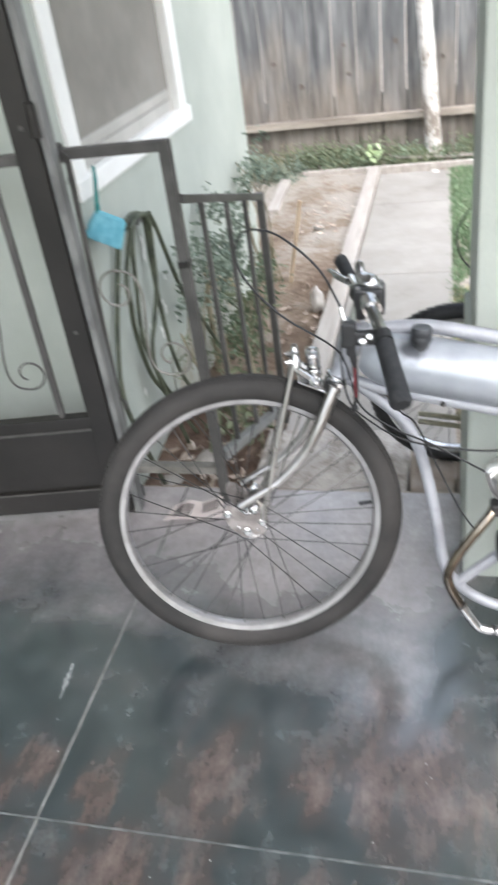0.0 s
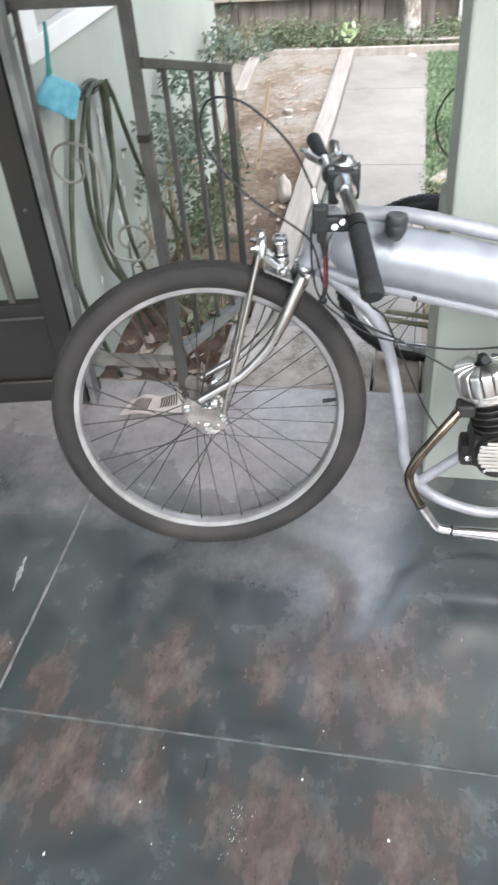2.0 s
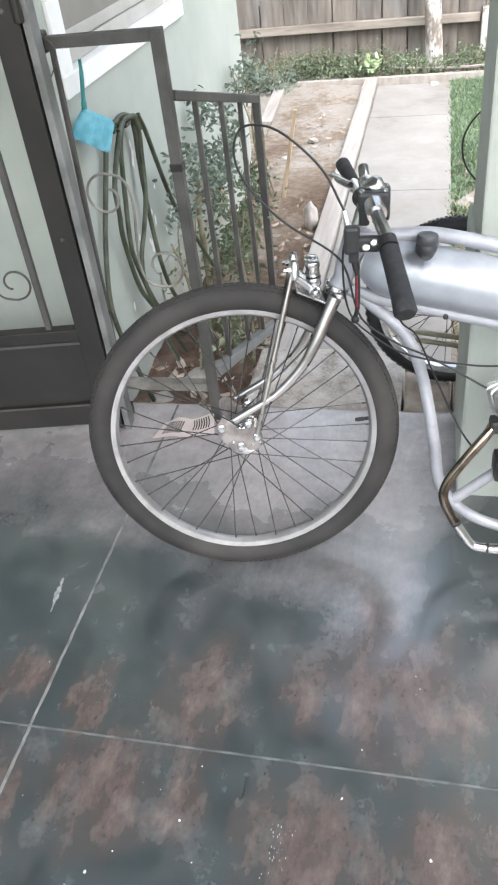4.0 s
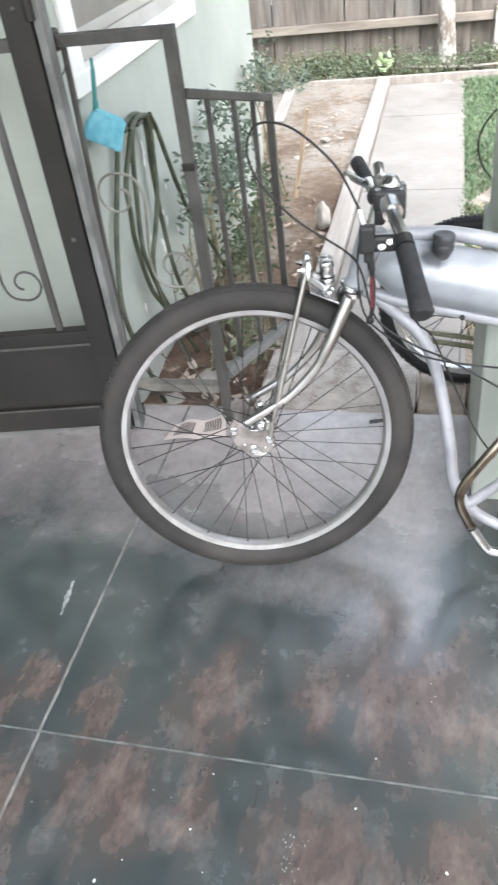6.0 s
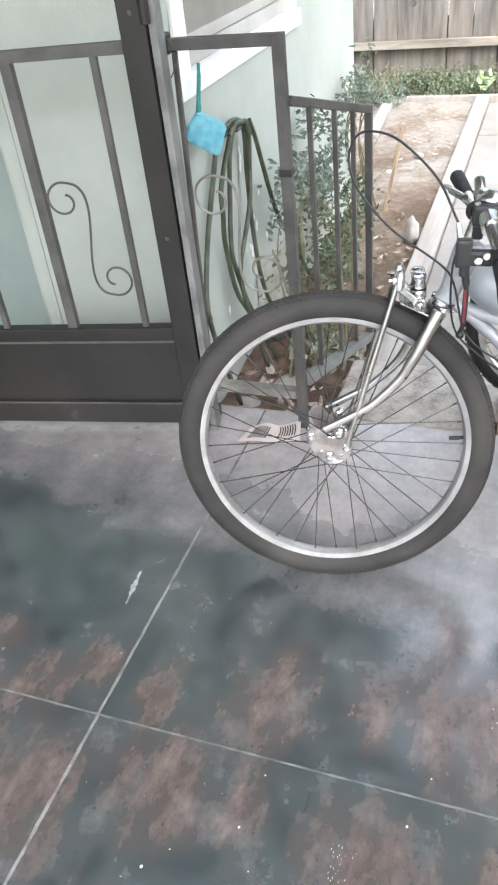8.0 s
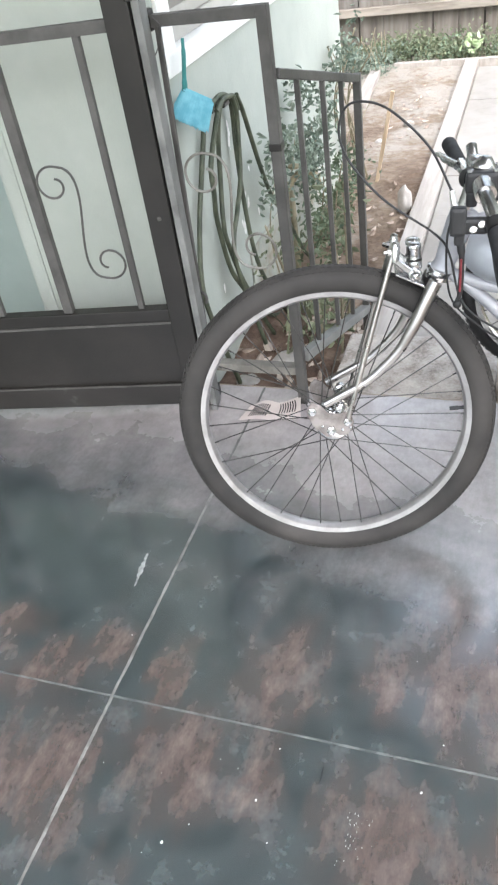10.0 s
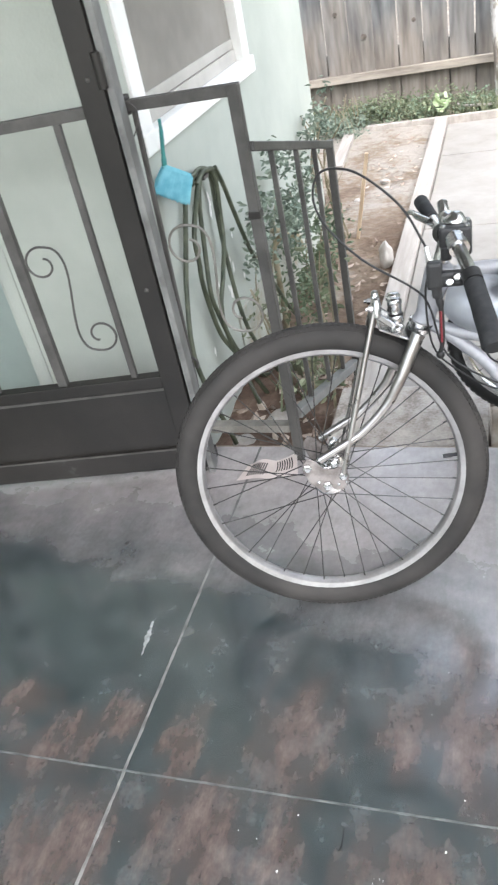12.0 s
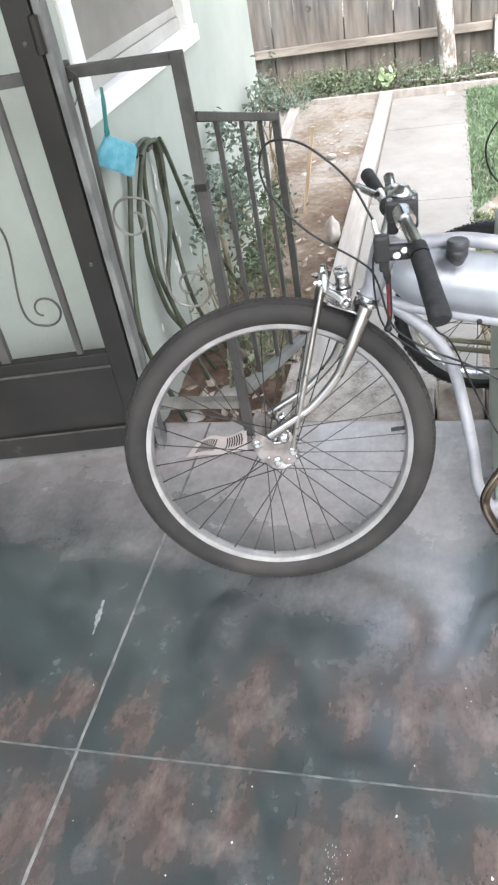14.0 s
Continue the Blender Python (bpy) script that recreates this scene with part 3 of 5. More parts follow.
part("lintel", boxes((WALL_X - 0.05, WALL_X + 0.010, WIN[0] - 0.045, WIN[1] + 0.045, WIN[3], WIN[3] + 0.08), bevel=0.004), WHITE, window)
part("window_sill", boxes((WALL_X - 0.09, WALL_X + 0.016, WIN[0] - 0.052, WIN[1] + 0.078, WIN[2] - 0.050, WIN[2] + 0.006), bevel=0.005), WHITE, window)

# ---- fence ----
FENCE_Y = 5.25
fence = thing("fence", "weathered grey wooden board fence with a low rail", "fence", kind="structure")
PITCH = 0.1835
for k in range(-14, 25):
    x0, x1 = -0.774 + PITCH * k + 0.0015 + 0.004 * random.random(), -0.774 + PITCH * (k + 1) - 0.0015 - 0.003 * random.random()
    lean = 0.010 * (random.random() - 0.5)
    bm = boxes((x0, x1, FENCE_Y + 0.010 * random.random(), FENCE_Y + 0.025, GROUND_Z - 0.05, 1.78 + 0.03 * random.random()), bevel=0.002)
    for v in bm.verts:
        v.co.x += lean * (v.co.z - 0.8)
    part("board", bm, FENCEWOOD, fence)
# Added board that blocks light behind the low gaps, so they look dark.
part("backing_board", boxes((-3.4, 3.8, FENCE_Y + 0.060, FENCE_Y + 0.075, GROUND_Z - 0.05, 0.34)), FENCEWOOD, fence)
rng = random.Random(31)
for x, z in ((-0.315, 0.70), (-0.285, 0.50), (0.07, 0.69), (-0.66, 0.44), (-0.86, 0.62), (0.41, 0.55)):
    r = rng.uniform(0.016, 0.026)
    part("knot", lathe([(r, -0.004), (r * 0.92, 0.0008), (r * 0.5, 0.0016), (r * 0.2, 0.0005)], between((x, FENCE_Y + 0.0005, z), (x, FENCE_Y - 1, z)), 12), KNOT, fence, "darker knot in a board")
part("rail", boxes((-3.4, 0.66, FENCE_Y - 0.055, FENCE_Y - 0.003, 0.145, 0.20), bevel=0.004), RAILWOOD, fence, "pale weathered fence rail")
part("rail", boxes((0.77, 3.8, FENCE_Y - 0.055, FENCE_Y - 0.003, 0.145, 0.20), bevel=0.004), RAILWOOD, fence, "pale weathered fence rail")
tagged(part("fence_post", boxes((0.672, 0.760, FENCE_Y - 0.095, FENCE_Y - 0.006, GROUND_Z - 0.1, 0.235), bevel=0.006), BARK, None), "short white painted post against the fence", "post", kind="structure")

# ---- path and edging ----
path = structure("path", boxes((-0.03, 0.47, 1.02, 4.66, GROUND_Z - 0.1, GROUND_Z + 0.0095)), CONCRETE, "narrow pale concrete garden path of cracked slabs", "path")
y = 1.02
for k, d in enumerate((0.52, 0.62, 0.48, 0.70, 0.55, 0.52)):
    part("path_slab", boxes((-0.028 + 0.004 * (k % 2), 0.468 - 0.006 * (k % 3), y + 0.0015, y + d - 0.0015, GROUND_Z - 0.08, GROUND_Z + 0.0125 + 0.0015 * (k % 2)), bevel=0.0015), CONCRETE, path)
    y += d
tagged(part("edging_board", boxes((-0.125, -0.035, 0.9, 4.75, GROUND_Z - 0.05, GROUND_Z + 0.045), bevel=0.006), PLANKWOOD, None), "bleached wooden edging board beside the path", "edging board")
tagged(part("border_board", boxes((-0.62, 2.5, 4.76, 4.80, GROUND_Z - 0.05, GROUND_Z + 0.04), bevel=0.006), PLANKWOOD, None), "bleached wooden board across the end of the path", "edging board")

# ---- motor bicycle: the frame stands in one plane, the front wheel and fork are steered a little ----
R_WHEEL, TUBE_R = 0.331, 0.027
# Frame is shifted and scaled by 1.03 to fit the camera's view.
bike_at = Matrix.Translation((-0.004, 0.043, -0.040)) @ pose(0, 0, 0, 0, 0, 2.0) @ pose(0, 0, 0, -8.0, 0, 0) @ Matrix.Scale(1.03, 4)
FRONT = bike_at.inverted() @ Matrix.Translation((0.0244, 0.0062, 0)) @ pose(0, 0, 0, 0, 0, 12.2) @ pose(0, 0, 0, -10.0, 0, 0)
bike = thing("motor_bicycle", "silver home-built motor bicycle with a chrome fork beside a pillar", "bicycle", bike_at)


def bicycle_wheel(parent, cx, y, radius, tube_r, name, spokes=36, turn=0.0, tyre_mat=None, knobs=0, rim_mat=None, at=None):
    """Wheel in the plane of that y about (cx, radius)."""
    wheel = new(name)
    wheel.parent = parent
    wheel.matrix_local = (at or Matrix()) @ pose(cx, y, radius, 0, turn, 0)
    rc = radius - tube_r
    tyre = [(rc + tube_r * math.cos(a), tube_r * 0.98 * math.sin(a)) for a in (2 * math.pi * k / 18 for k in range(18))]
    bm = ring(tyre, 120)
    for k in range(knobs):
        a = 2 * math.pi * k / knobs
        for s in (-0.6, 0.0, 0.6):
            r = rc + tube_r * math.cos(s) + 0.001
            b = a + (0.5 * math.pi * 2 / knobs if s == 0 else 0)
            m = pose(0, 0, 0, 0, -math.degrees(b), 0) @ Matrix.Translation((r, tube_r * math.sin(s), 0)) @ pose(0, 0, 0, 0, 0, math.degrees(s)) @ Matrix.Diagonal((0.0024, 0.010, 0.008, 1))
            bmesh.ops.create_cube(bm, size=1, matrix=m)
    for k in range(0 if knobs else 170):
        a = 360 * k / 170
        for s in (-0.62, -0.22, 0.22, 0.62):
            m = pose(0, 0, 0, 0, -a - (1.06 if abs(s) < 0.4 else 0), 0) @ Matrix.Translation((rc + tube_r * math.cos(s) - 0.0004, tube_r * 0.98 * math.sin(s), 0)) @ pose(0, 0, 0, 0, 0, math.degrees(s)) @ Matrix.Diagonal((0.0028, 0.0085, 0.0075, 1))
            bmesh.ops.create_cube(bm, size=1, matrix=m)
    part("tyre", bm, tyre_mat or TYRE, wheel, "dusty black tyre", smooth=True)
    r0 = radius - tube_r * 1.82
    rim = [(r0, -0.014), (r0 + 0.004, -0.017), (r0 - 0.009, -0.0135), (r0 - 0.0135, -0.007), (r0 - 0.0135, 0.007), (r0 - 0.009, 0.0135), (r0 + 0.004, 0.017), (r0, 0.014), (r0 - 0.004, 0.0)]
    part("rim", ring(rim, 120), rim_mat or RIM, wheel, "satin aluminium rim", smooth=True)
    hub = lathe([(0.006, -0.05), (0.006, -0.037), (0.030, -0.036), (0.034, -0.033), (0.014, -0.028), (0.012, 0.028), (0.034, 0.033), (0.030, 0.036), (0.006, 0.037), (0.006, 0.05)], pose(0, 0, 0, 90))
    part("hub", hub, CHROME, wheel, "chrome hub", smooth=True)
    for k in range(spokes):
        side = 1 if k % 2 else -1
        a = 2 * math.pi * k / spokes
        b = a + (-0.95 if (k // 2) % 2 else 0.95)
        part("spoke", tube([(0.031 * math.cos(b), side * 0.034, 0.031 * math.sin(b)), ((r0 - 0.012) * math.cos(a), side * 0.004, (r0 - 0.012) * math.sin(a))], 0.0012, 5), SPOKE, wheel)
        part("nipple", tube([((r0 - 0.022) * math.cos(a), side * 0.005, (r0 - 0.022) * math.sin(a)), ((r0 - 0.012) * math.cos(a), side * 0.004, (r0 - 0.012) * math.sin(a))], 0.0017, 6), SPOKE, wheel)
    va = radians(2.5)
    c, s = math.cos(va), math.sin(va)
    part("valve", tube([((r0 - v) * c, 0, (r0 - v) * s) for v in (0.012, 0.024, 0.025, 0.042)], [0.004, 0.004, 0.0048, 0.0042], 8), FOAM, wheel, "black valve cap")
    return wheel


bicycle_wheel(bike, 0.0, 0.0, R_WHEEL, TUBE_R, "front_wheel", at=FRONT)
bicycle_wheel(bike, 1.30, 0.0, R_WHEEL, TUBE_R, "rear_wheel", at=Matrix.Translation((0, 0, 0.040)))


def front(name, bm, mat, label="", smooth=False, parent=None):
    """A part of the steered fork, in the front wheel's own plane."""
    ob = part(name, bm, mat, parent or bike, label, smooth)
    if parent is None:
        ob.matrix_local = FRONT
    return ob


# fork: two chrome legs, rockers, struts, top link and springs
LEG = [(0.208, 0.036, 0.624), (0.187, 0.042, 0.586), (0.170, 0.047, 0.551), (0.156, 0.049, 0.527), (0.141, 0.050, 0.502), (0.115, 0.051, 0.473), (0.079, 0.052, 0.441), (0.049, 0.053, 0.424), (-0.013, 0.054, 0.392)]
for s in (-1, 1):
    run = smooth_path([(x, s * y, z) for x, y, z in LEG], 6)
    front("fork_leg", tube(run, [0.0132 - 0.0050 * min(1, i / 34) for i in range(len(run))], 14), FORKCHROME, "bent chrome fork leg", True)
    front("strut", tube([(0.134, s * 0.026, 0.690), (0.031, s * 0.064, 0.356)], 0.0055, 12), FORKCHROME, "thin chrome strut", True)
    bm = bmesh.new()
    plate = [(-0.051, 0.375), (-0.049, 0.388), (-0.038, 0.400), (-0.022, 0.392), (-0.007, 0.373), (0.012, 0.371), (0.025, 0.376), (0.040, 0.365), (0.043, 0.350), (0.038, 0.334), (0.028, 0.322), (0.012, 0.322), (0.004, 0.331), (-0.003, 0.320), (-0.013, 0.318), (-0.024, 0.329), (-0.040, 0.345)]
    f = bm.faces.new([bm.verts.new((x, s * 0.0545, z)) for x, z in plate])
    for v in bmesh.ops.extrude_face_region(bm, geom=[f])["geom"]:
        if isinstance(v, bmesh.types.BMVert):
            v.co.y += s * 0.005
    bmesh.ops.recalc_face_normals(bm, faces=bm.faces)
    bmesh.ops.bevel(bm, geom=list(bm.edges), offset=0.0012, segments=1, affect="EDGES")
    rocker = front("rocker", bm, PLATE, "steel rocker plate in the tone of reflected floor")
    for x, z, r in ((-0.039, 0.381, 0.009), (0.031, 0.355, 0.009), (-0.003, 0.336, 0.010)):
        front("nut", lathe([(r * 0.55, -0.004), (r, -0.002), (r, 0.007), (r * 0.6, 0.009), (r * 0.6, 0.013)], between((x, s * 0.060, z), (x, s * 0.2, z)), 6), CHROME, parent=rocker)
    for x, z, r in ((-0.020, 0.345, 0.0035), (0.020, 0.336, 0.0035), (0.036, 0.340, 0.003)):
        front("rivet", lathe([(r, -0.002), (r, 0.003), (r * 0.5, 0.0045)], between((x, s * 0.0595, z), (x, s * 0.2, z)), 8), CHROME, parent=rocker)
    front("link_bolt", lathe([(0.006, -0.010), (0.0115, -0.008), (0.0115, 0.006), (0.0085, 0.009), (0.0085, 0.014), (0.005, 0.016)], between((0.016, s * 0.046, 0.380), (0.016, s * 0.2, 0.384)), 8), CHROME, "bright chrome link bolt")
    front("strut_pin", lathe([(0.006, 0.0), (0.0085, 0.002), (0.0085, 0.029), (0.0070, 0.031), (0.0070, 0.037), (0.004, 0.040)], between((0.134, s * 0.028, 0.664), (0.137, s * 0.028, 0.703)), 16), CHROME, "chrome pin at the strut's head", True)
    front("pin_nut", lathe([(0.0045, 0.0), (0.0062, 0.001), (0.0062, 0.007), (0.0040, 0.009), (0.0040, 0.014)], between((0.128, s * 0.028, 0.683), (0.110, s * 0.032, 0.685)), 6), CHROME)
    can = front("spring_can", lathe([(0.011, 0.0), (0.0135, 0.003), (0.0135, 0.016), (0.0122, 0.018), (0.0122, 0.036), (0.0138, 0.038), (0.0138, 0.046), (0.0105, 0.050), (0.006, 0.051)], between((0.171, s * 0.018, 0.646), (0.169, s * 0.018, 0.72)), 24), CHROME, "chrome spring can", True)
    front("can_band", lathe([(0.0130, 0.0), (0.0142, 0.001), (0.0142, 0.004), (0.0130, 0.005)], between((0.1705, s * 0.018, 0.662), (0.169, s * 0.018, 0.72)), 24), DARKCAST, parent=can)
    front("spring_eye", ring([(0.0090 + 0.0040 * math.cos(a), 0.006 * math.sin(a)) for a in (2 * math.pi * k / 8 for k in range(8))], 20, matrix=Matrix.Translation((0.171, s * 0.030, 0.638))), CHROME, "chrome spring eye", True)
    bm = bmesh.new()
    bmesh.ops.create_uvsphere(bm, u_segments=14, v_segments=9, radius=0.0085, matrix=Matrix.Translation((0.171, s * 0.035, 0.638)))
    front("eye_bolt", bm, CHROME, smooth=True)
    front("link", square_bar((0.134, s * 0.032, 0.670), (0.166, s * 0.032, 0.642), 0.004, 0.012), CHROME, "chrome top link")
front("top_bolt", tube([(0.134, -0.036, 0.676), (0.134, 0.036, 0.676)], 0.0045, 10), CHROME)
bm = bmesh.new()
r = bmesh.ops.create_cube(bm, size=1, matrix=pose(0.162, 0, 0.629, 0, 27, 0) @ Matrix.Diagonal((0.060, 0.074, 0.004, 1)))
bmesh.ops.bevel(bm, geom=list(bm.edges), offset=0.001, segments=1, affect="EDGES")
front("crown_plate", bm, CHROME, "bright sloping fork crown plate")
front("crown", lathe([(0.012, -0.014), (0.021, -0.012), (0.023, -0.004), (0.019, 0.001), (0.025, 0.006), (0.025, 0.013), (0.017, 0.016)], between((0.216, 0, 0.630), (0.240, 0, 0.697))), CHROME, "chrome headset race", True)

# frame
part("head_tube", lathe([(0.021, 0.0), (0.023, 0.004), (0.0185, 0.016), (0.022, 0.050), (0.024, 0.085), (0.024, 0.112), (0.018, 0.115)], between((0.221, 0, 0.661), (0.253, 0, 0.757))), FRAMEPAINT, bike, smooth=True)


def tank_z(x):
    return 0.679 - 0.215 * (x - 0.375)


run = [(x, 0, tank_z(x)) for x in (0.262, 0.272, 0.290, 0.312, 0.345, 0.60, 0.90, 1.02, 1.05)]
tank = part("tank", tube(run, [0.024, 0.035, 0.046, 0.0525, 0.055, 0.055, 0.055, 0.050, 0.03], 40), SILVER, bike, "silver tank tube with rubbed shiny patches", smooth=True)
part("filler_cap", lathe([(0.0165, -0.004), (0.0172, 0.000), (0.0188, 0.002), (0.0190, 0.011), (0.0178, 0.0125), (0.0178, 0.0140), (0.0190, 0.0155), (0.0190, 0.0265), (0.0172, 0.0295), (0.0120, 0.0300), (0.0100, 0.0290), (0.002, 0.0288)], between((0.3745, -0.0255, 0.731), (0.3785, -0.0305, 0.785))), CAPBLACK, tank, "dusty black filler cap with a grooved rim", smooth=True)
part("filler_neck", lathe([(0.0185, -0.016), (0.0160, -0.008), (0.0150, 0.000)], between((0.374, -0.025, 0.730), (0.379, -0.031, 0.785))), CAPBLACK, tank, smooth=True)
part("top_tube", tube(smooth_path([(0.250, 0.004, 0.742), (0.300, 0.012, 0.748), (0.350, 0.014, 0.7495), (0.404, 0.014, 0.746), (0.513, 0.014, 0.722), (0.640, 0.014, 0.692), (1.12, 0.01, 0.575)], 6), 0.0135, 16), FRAMEPAINT, bike, smooth=True)
lower = part("lower_tube", tube([(0.250, 0, 0.650), (0.290, -0.006, 0.638), (0.640, -0.012, 0.558), (1.12, 0, 0.45)], 0.0115, 16), FRAMEPAINT, bike, smooth=True)
part("screw", lathe([(0.004, 0), (0.0052, 0.002), (0.0052, 0.005), (0.003, 0.006)], between((0.414, -0.019, 0.606), (0.414, -0.1, 0.612)), 10), DARKCAST, lower)
CRADLE = [(0.238, 0, 0.655), (0.285, 0, 0.618), (0.340, 0, 0.564), (0.370, 0, 0.500), (0.391, 0, 0.410), (0.407, 0, 0.318), (0.419, 0, 0.235), (0.451, 0, 0.178), (0.509, 0, 0.137), (0.597, 0, 0.114), (0.674, 0, 0.134), (0.80, 0, 0.19), (0.88, 0, 0.26)]
part("cradle_tube", tube(smooth_path(CRADLE, 7), 0.0117, 16), FRAMEPAINT, bike, "bent grey down tube and engine cradle", smooth=True)
part("brace", tube([(0.445, 0, 0.182), (0.535, 0, 0.262)], 0.0115, 14), FRAMEPAINT, bike, smooth=True)
part("engine_mount", boxes((0.524, 0.590, -0.030, 0.030, 0.250, 0.300), bevel=0.010), DARKCAST, bike, "black engine mount clamp", smooth=True)
for s in (-1, 1):
    part("mount_bolt", lathe([(0.005, 0), (0.007, 0.001), (0.007, 0.006), (0.004, 0.008)], between((0.538, s * 0.030, 0.272), (0.538, s * 0.2, 0.272)), 6), CHROME, bike)
part("seat_tube", tube([(0.86, 0, 0.24), (1.02, 0, 0.72)], 0.014, 14), FRAMEPAINT, bike, smooth=True)
for s in (-1, 1):
    part("chain_stay", tube([(0.87, s * 0.03, 0.25), (1.30, s * 0.066, 0.331)], 0.009, 10), FRAMEPAINT, bike, smooth=True)
    part("seat_stay", tube([(1.04, s * 0.03, 0.62), (1.30, s * 0.066, 0.331)], 0.008, 10), FRAMEPAINT, bike, smooth=True)

# handlebar
part("stem", lathe([(0.014, 0.0), (0.014, 0.050), (0.016, 0.052), (0.016, 0.066), (0.010, 0.070)], between((0.254, 0, 0.765), (0.275, 0, 0.83))), CHROME, bike, smooth=True)
BAR = [(0.213, 0.235, 0.832), (0.232, 0.17, 0.818), (0.251, 0.10, 0.809), (0.266, 0.04, 0.811), (0.275, 0.0, 0.819), (0.282, -0.035, 0.822), (0.293, -0.08, 0.806), (0.311, -0.13, 0.775), (0.328, -0.19, 0.733), (0.340, -0.234, 0.701)]
part("handlebar", tube(smooth_path(BAR, 5), 0.0112, 14), CHROME, bike, "chrome handlebar", smooth=True)
part("grip", tube([(0.3130, -0.138, 0.769), (0.3135, -0.140, 0.768), (0.320, -0.162, 0.752), (0.334, -0.210, 0.717), (0.3410, -0.238, 0.698), (0.3420, -0.242, 0.695)], [0.013, 0.0165, 0.0165, 0.0175, 0.019, 0.015], 18), FOAM, bike, "black foam grip", smooth=True)
part("grip", tube([(0.237, 0.150, 0.814), (0.226, 0.19, 0.822), (0.211, 0.240, 0.833), (0.209, 0.246, 0.835)], [0.0135, 0.0135, 0.0145, 0.010], 16), FOAM, bike, "black foam grip", smooth=True)
clamp = part("stem_clamp", boxes((0.256, 0.311, -0.036, 0.030, 0.801, 0.836), (0.258, 0.277, -0.036, 0.010, 0.779, 0.806), (0.297, 0.311, -0.036, 0.010, 0.787, 0.806), bevel=0.006), BLACK, bike, "black stem clamp arched over the bar")
part("stem_cap", lathe([(0.017, -0.004), (0.020, 0.0), (0.020, 0.006), (0.015, 0.012), (0.010, 0.019), (0.004, 0.021)], pose(0.283, 0.004, 0.835, 0, 12, 0), 20), CHROME, bike, "chrome stem cap", smooth=True)
for x, y in ((0.264, -0.026), (0.264, 0.018), (0.303, -0.026), (0.303, 0.018)):
    part("clamp_bolt", lathe([(0.0045, 0), (0.0050, 0.001), (0.0050, 0.005), (0.003, 0.006)], pose(x, y, 0.834), 10), CHROME, clamp)
part("switch_housing", tube([(0.268, 0.036, 0.811), (0.258, 0.068, 0.805)], 0.0185, 16), BLACK, bike, "black plastic switch housing", smooth=True)
part("throttle_housing", tube([(0.284, -0.042, 0.818), (0.291, -0.070, 0.808)], 0.0175, 16), CHROME, bike, "chrome throttle housing", smooth=True)
far_perch = part("far_lever_perch", lathe([(0.010, -0.008), (0.0125, -0.006), (0.0125, 0.012), (0.0095, 0.014), (0.0095, 0.034), (0.007, 0.037)], between((0.264, 0.082, 0.826), (0.257, 0.104, 0.862)), 18), CHROME, bike, "chrome lever perch", smooth=True)
part("lever_blade", tube(smooth_path([(0.236, 0.09, 0.823), (0.215, 0.12, 0.827), (0.200, 0.16, 0.829), (0.192, 0.19, 0.824)], 5), [0.007] * 8 + [0.005] * 8, 10), CHROME, far_perch, smooth=True)
part("reservoir", lathe([(0.011, 0), (0.015, 0.004), (0.0155, 0.014), (0.012, 0.019), (0.006, 0.021)], pose(0.268, 0.060, 0.825, 12, 14, 0)), CHROME, bike, "small bright cap beside the clamp", smooth=True)
part("lever_clamp", tube([(0.263, 0.078, 0.803), (0.258, 0.098, 0.799)], 0.0165, 16), CHROME, bike, "chrome lever clamp", smooth=True)
perch = part("lever_perch", tube([(0.308, -0.122, 0.780), (0.313, -0.137, 0.770)], 0.0165, 16), BLACK, bike, "black brake lever perch", smooth=True)
part("lever_body", boxes((0.238, 0.264, -0.124, -0.098, 0.755, 0.801), (0.254, 0.298, -0.122, -0.102, 0.758, 0.784), (0.245, 0.262, -0.118, -0.102, 0.738, 0.760), bevel=0.006), BLACK, perch)
for x, z in ((0.288, 0.776), (0.275, 0.768)):
    part("perch_bolt", lathe([(0.0055, 0), (0.0065, 0.001), (0.0065, 0.004), (0.004, 0.005)], between((x, -0.124, z), (x, -0.2, z + 0.03)), 10), CHROME, perch)
part("barrel_adjuster", tube([(0.246, -0.10, 0.788), (0.243, -0.098, 0.800), (0.2425, -0.098, 0.801), (0.238, -0.094, 0.822)], [0.0065, 0.0065, 0.005, 0.004], 12), CAST, perch, smooth=True)
lever = part("brake_lever", tube(smooth_path([(0.250, -0.106, 0.764), (0.258, -0.107, 0.727), (0.2595, -0.106, 0.692), (0.2585, -0.104, 0.656), (0.255, -0.102, 0.640)], 5), [0.0065] * 6 + [0.0045] * 10 + [0.004] * 5, 10), BLACK, bike, "thin dark brake lever", smooth=True)
part("lever_strip", tube([(0.2585, -0.1125, 0.716), (0.2585, -0.1105, 0.660)], 0.0019, 8), RED, lever, "red strip on the lever")
bm = bmesh.new()
bmesh.ops.create_uvsphere(bm, u_segments=12, v_segments=8, radius=0.0075, matrix=Matrix.Translation((0.2545, -0.102, 0.634)))
part("lever_ball", bm, BLACK, lever, smooth=True)

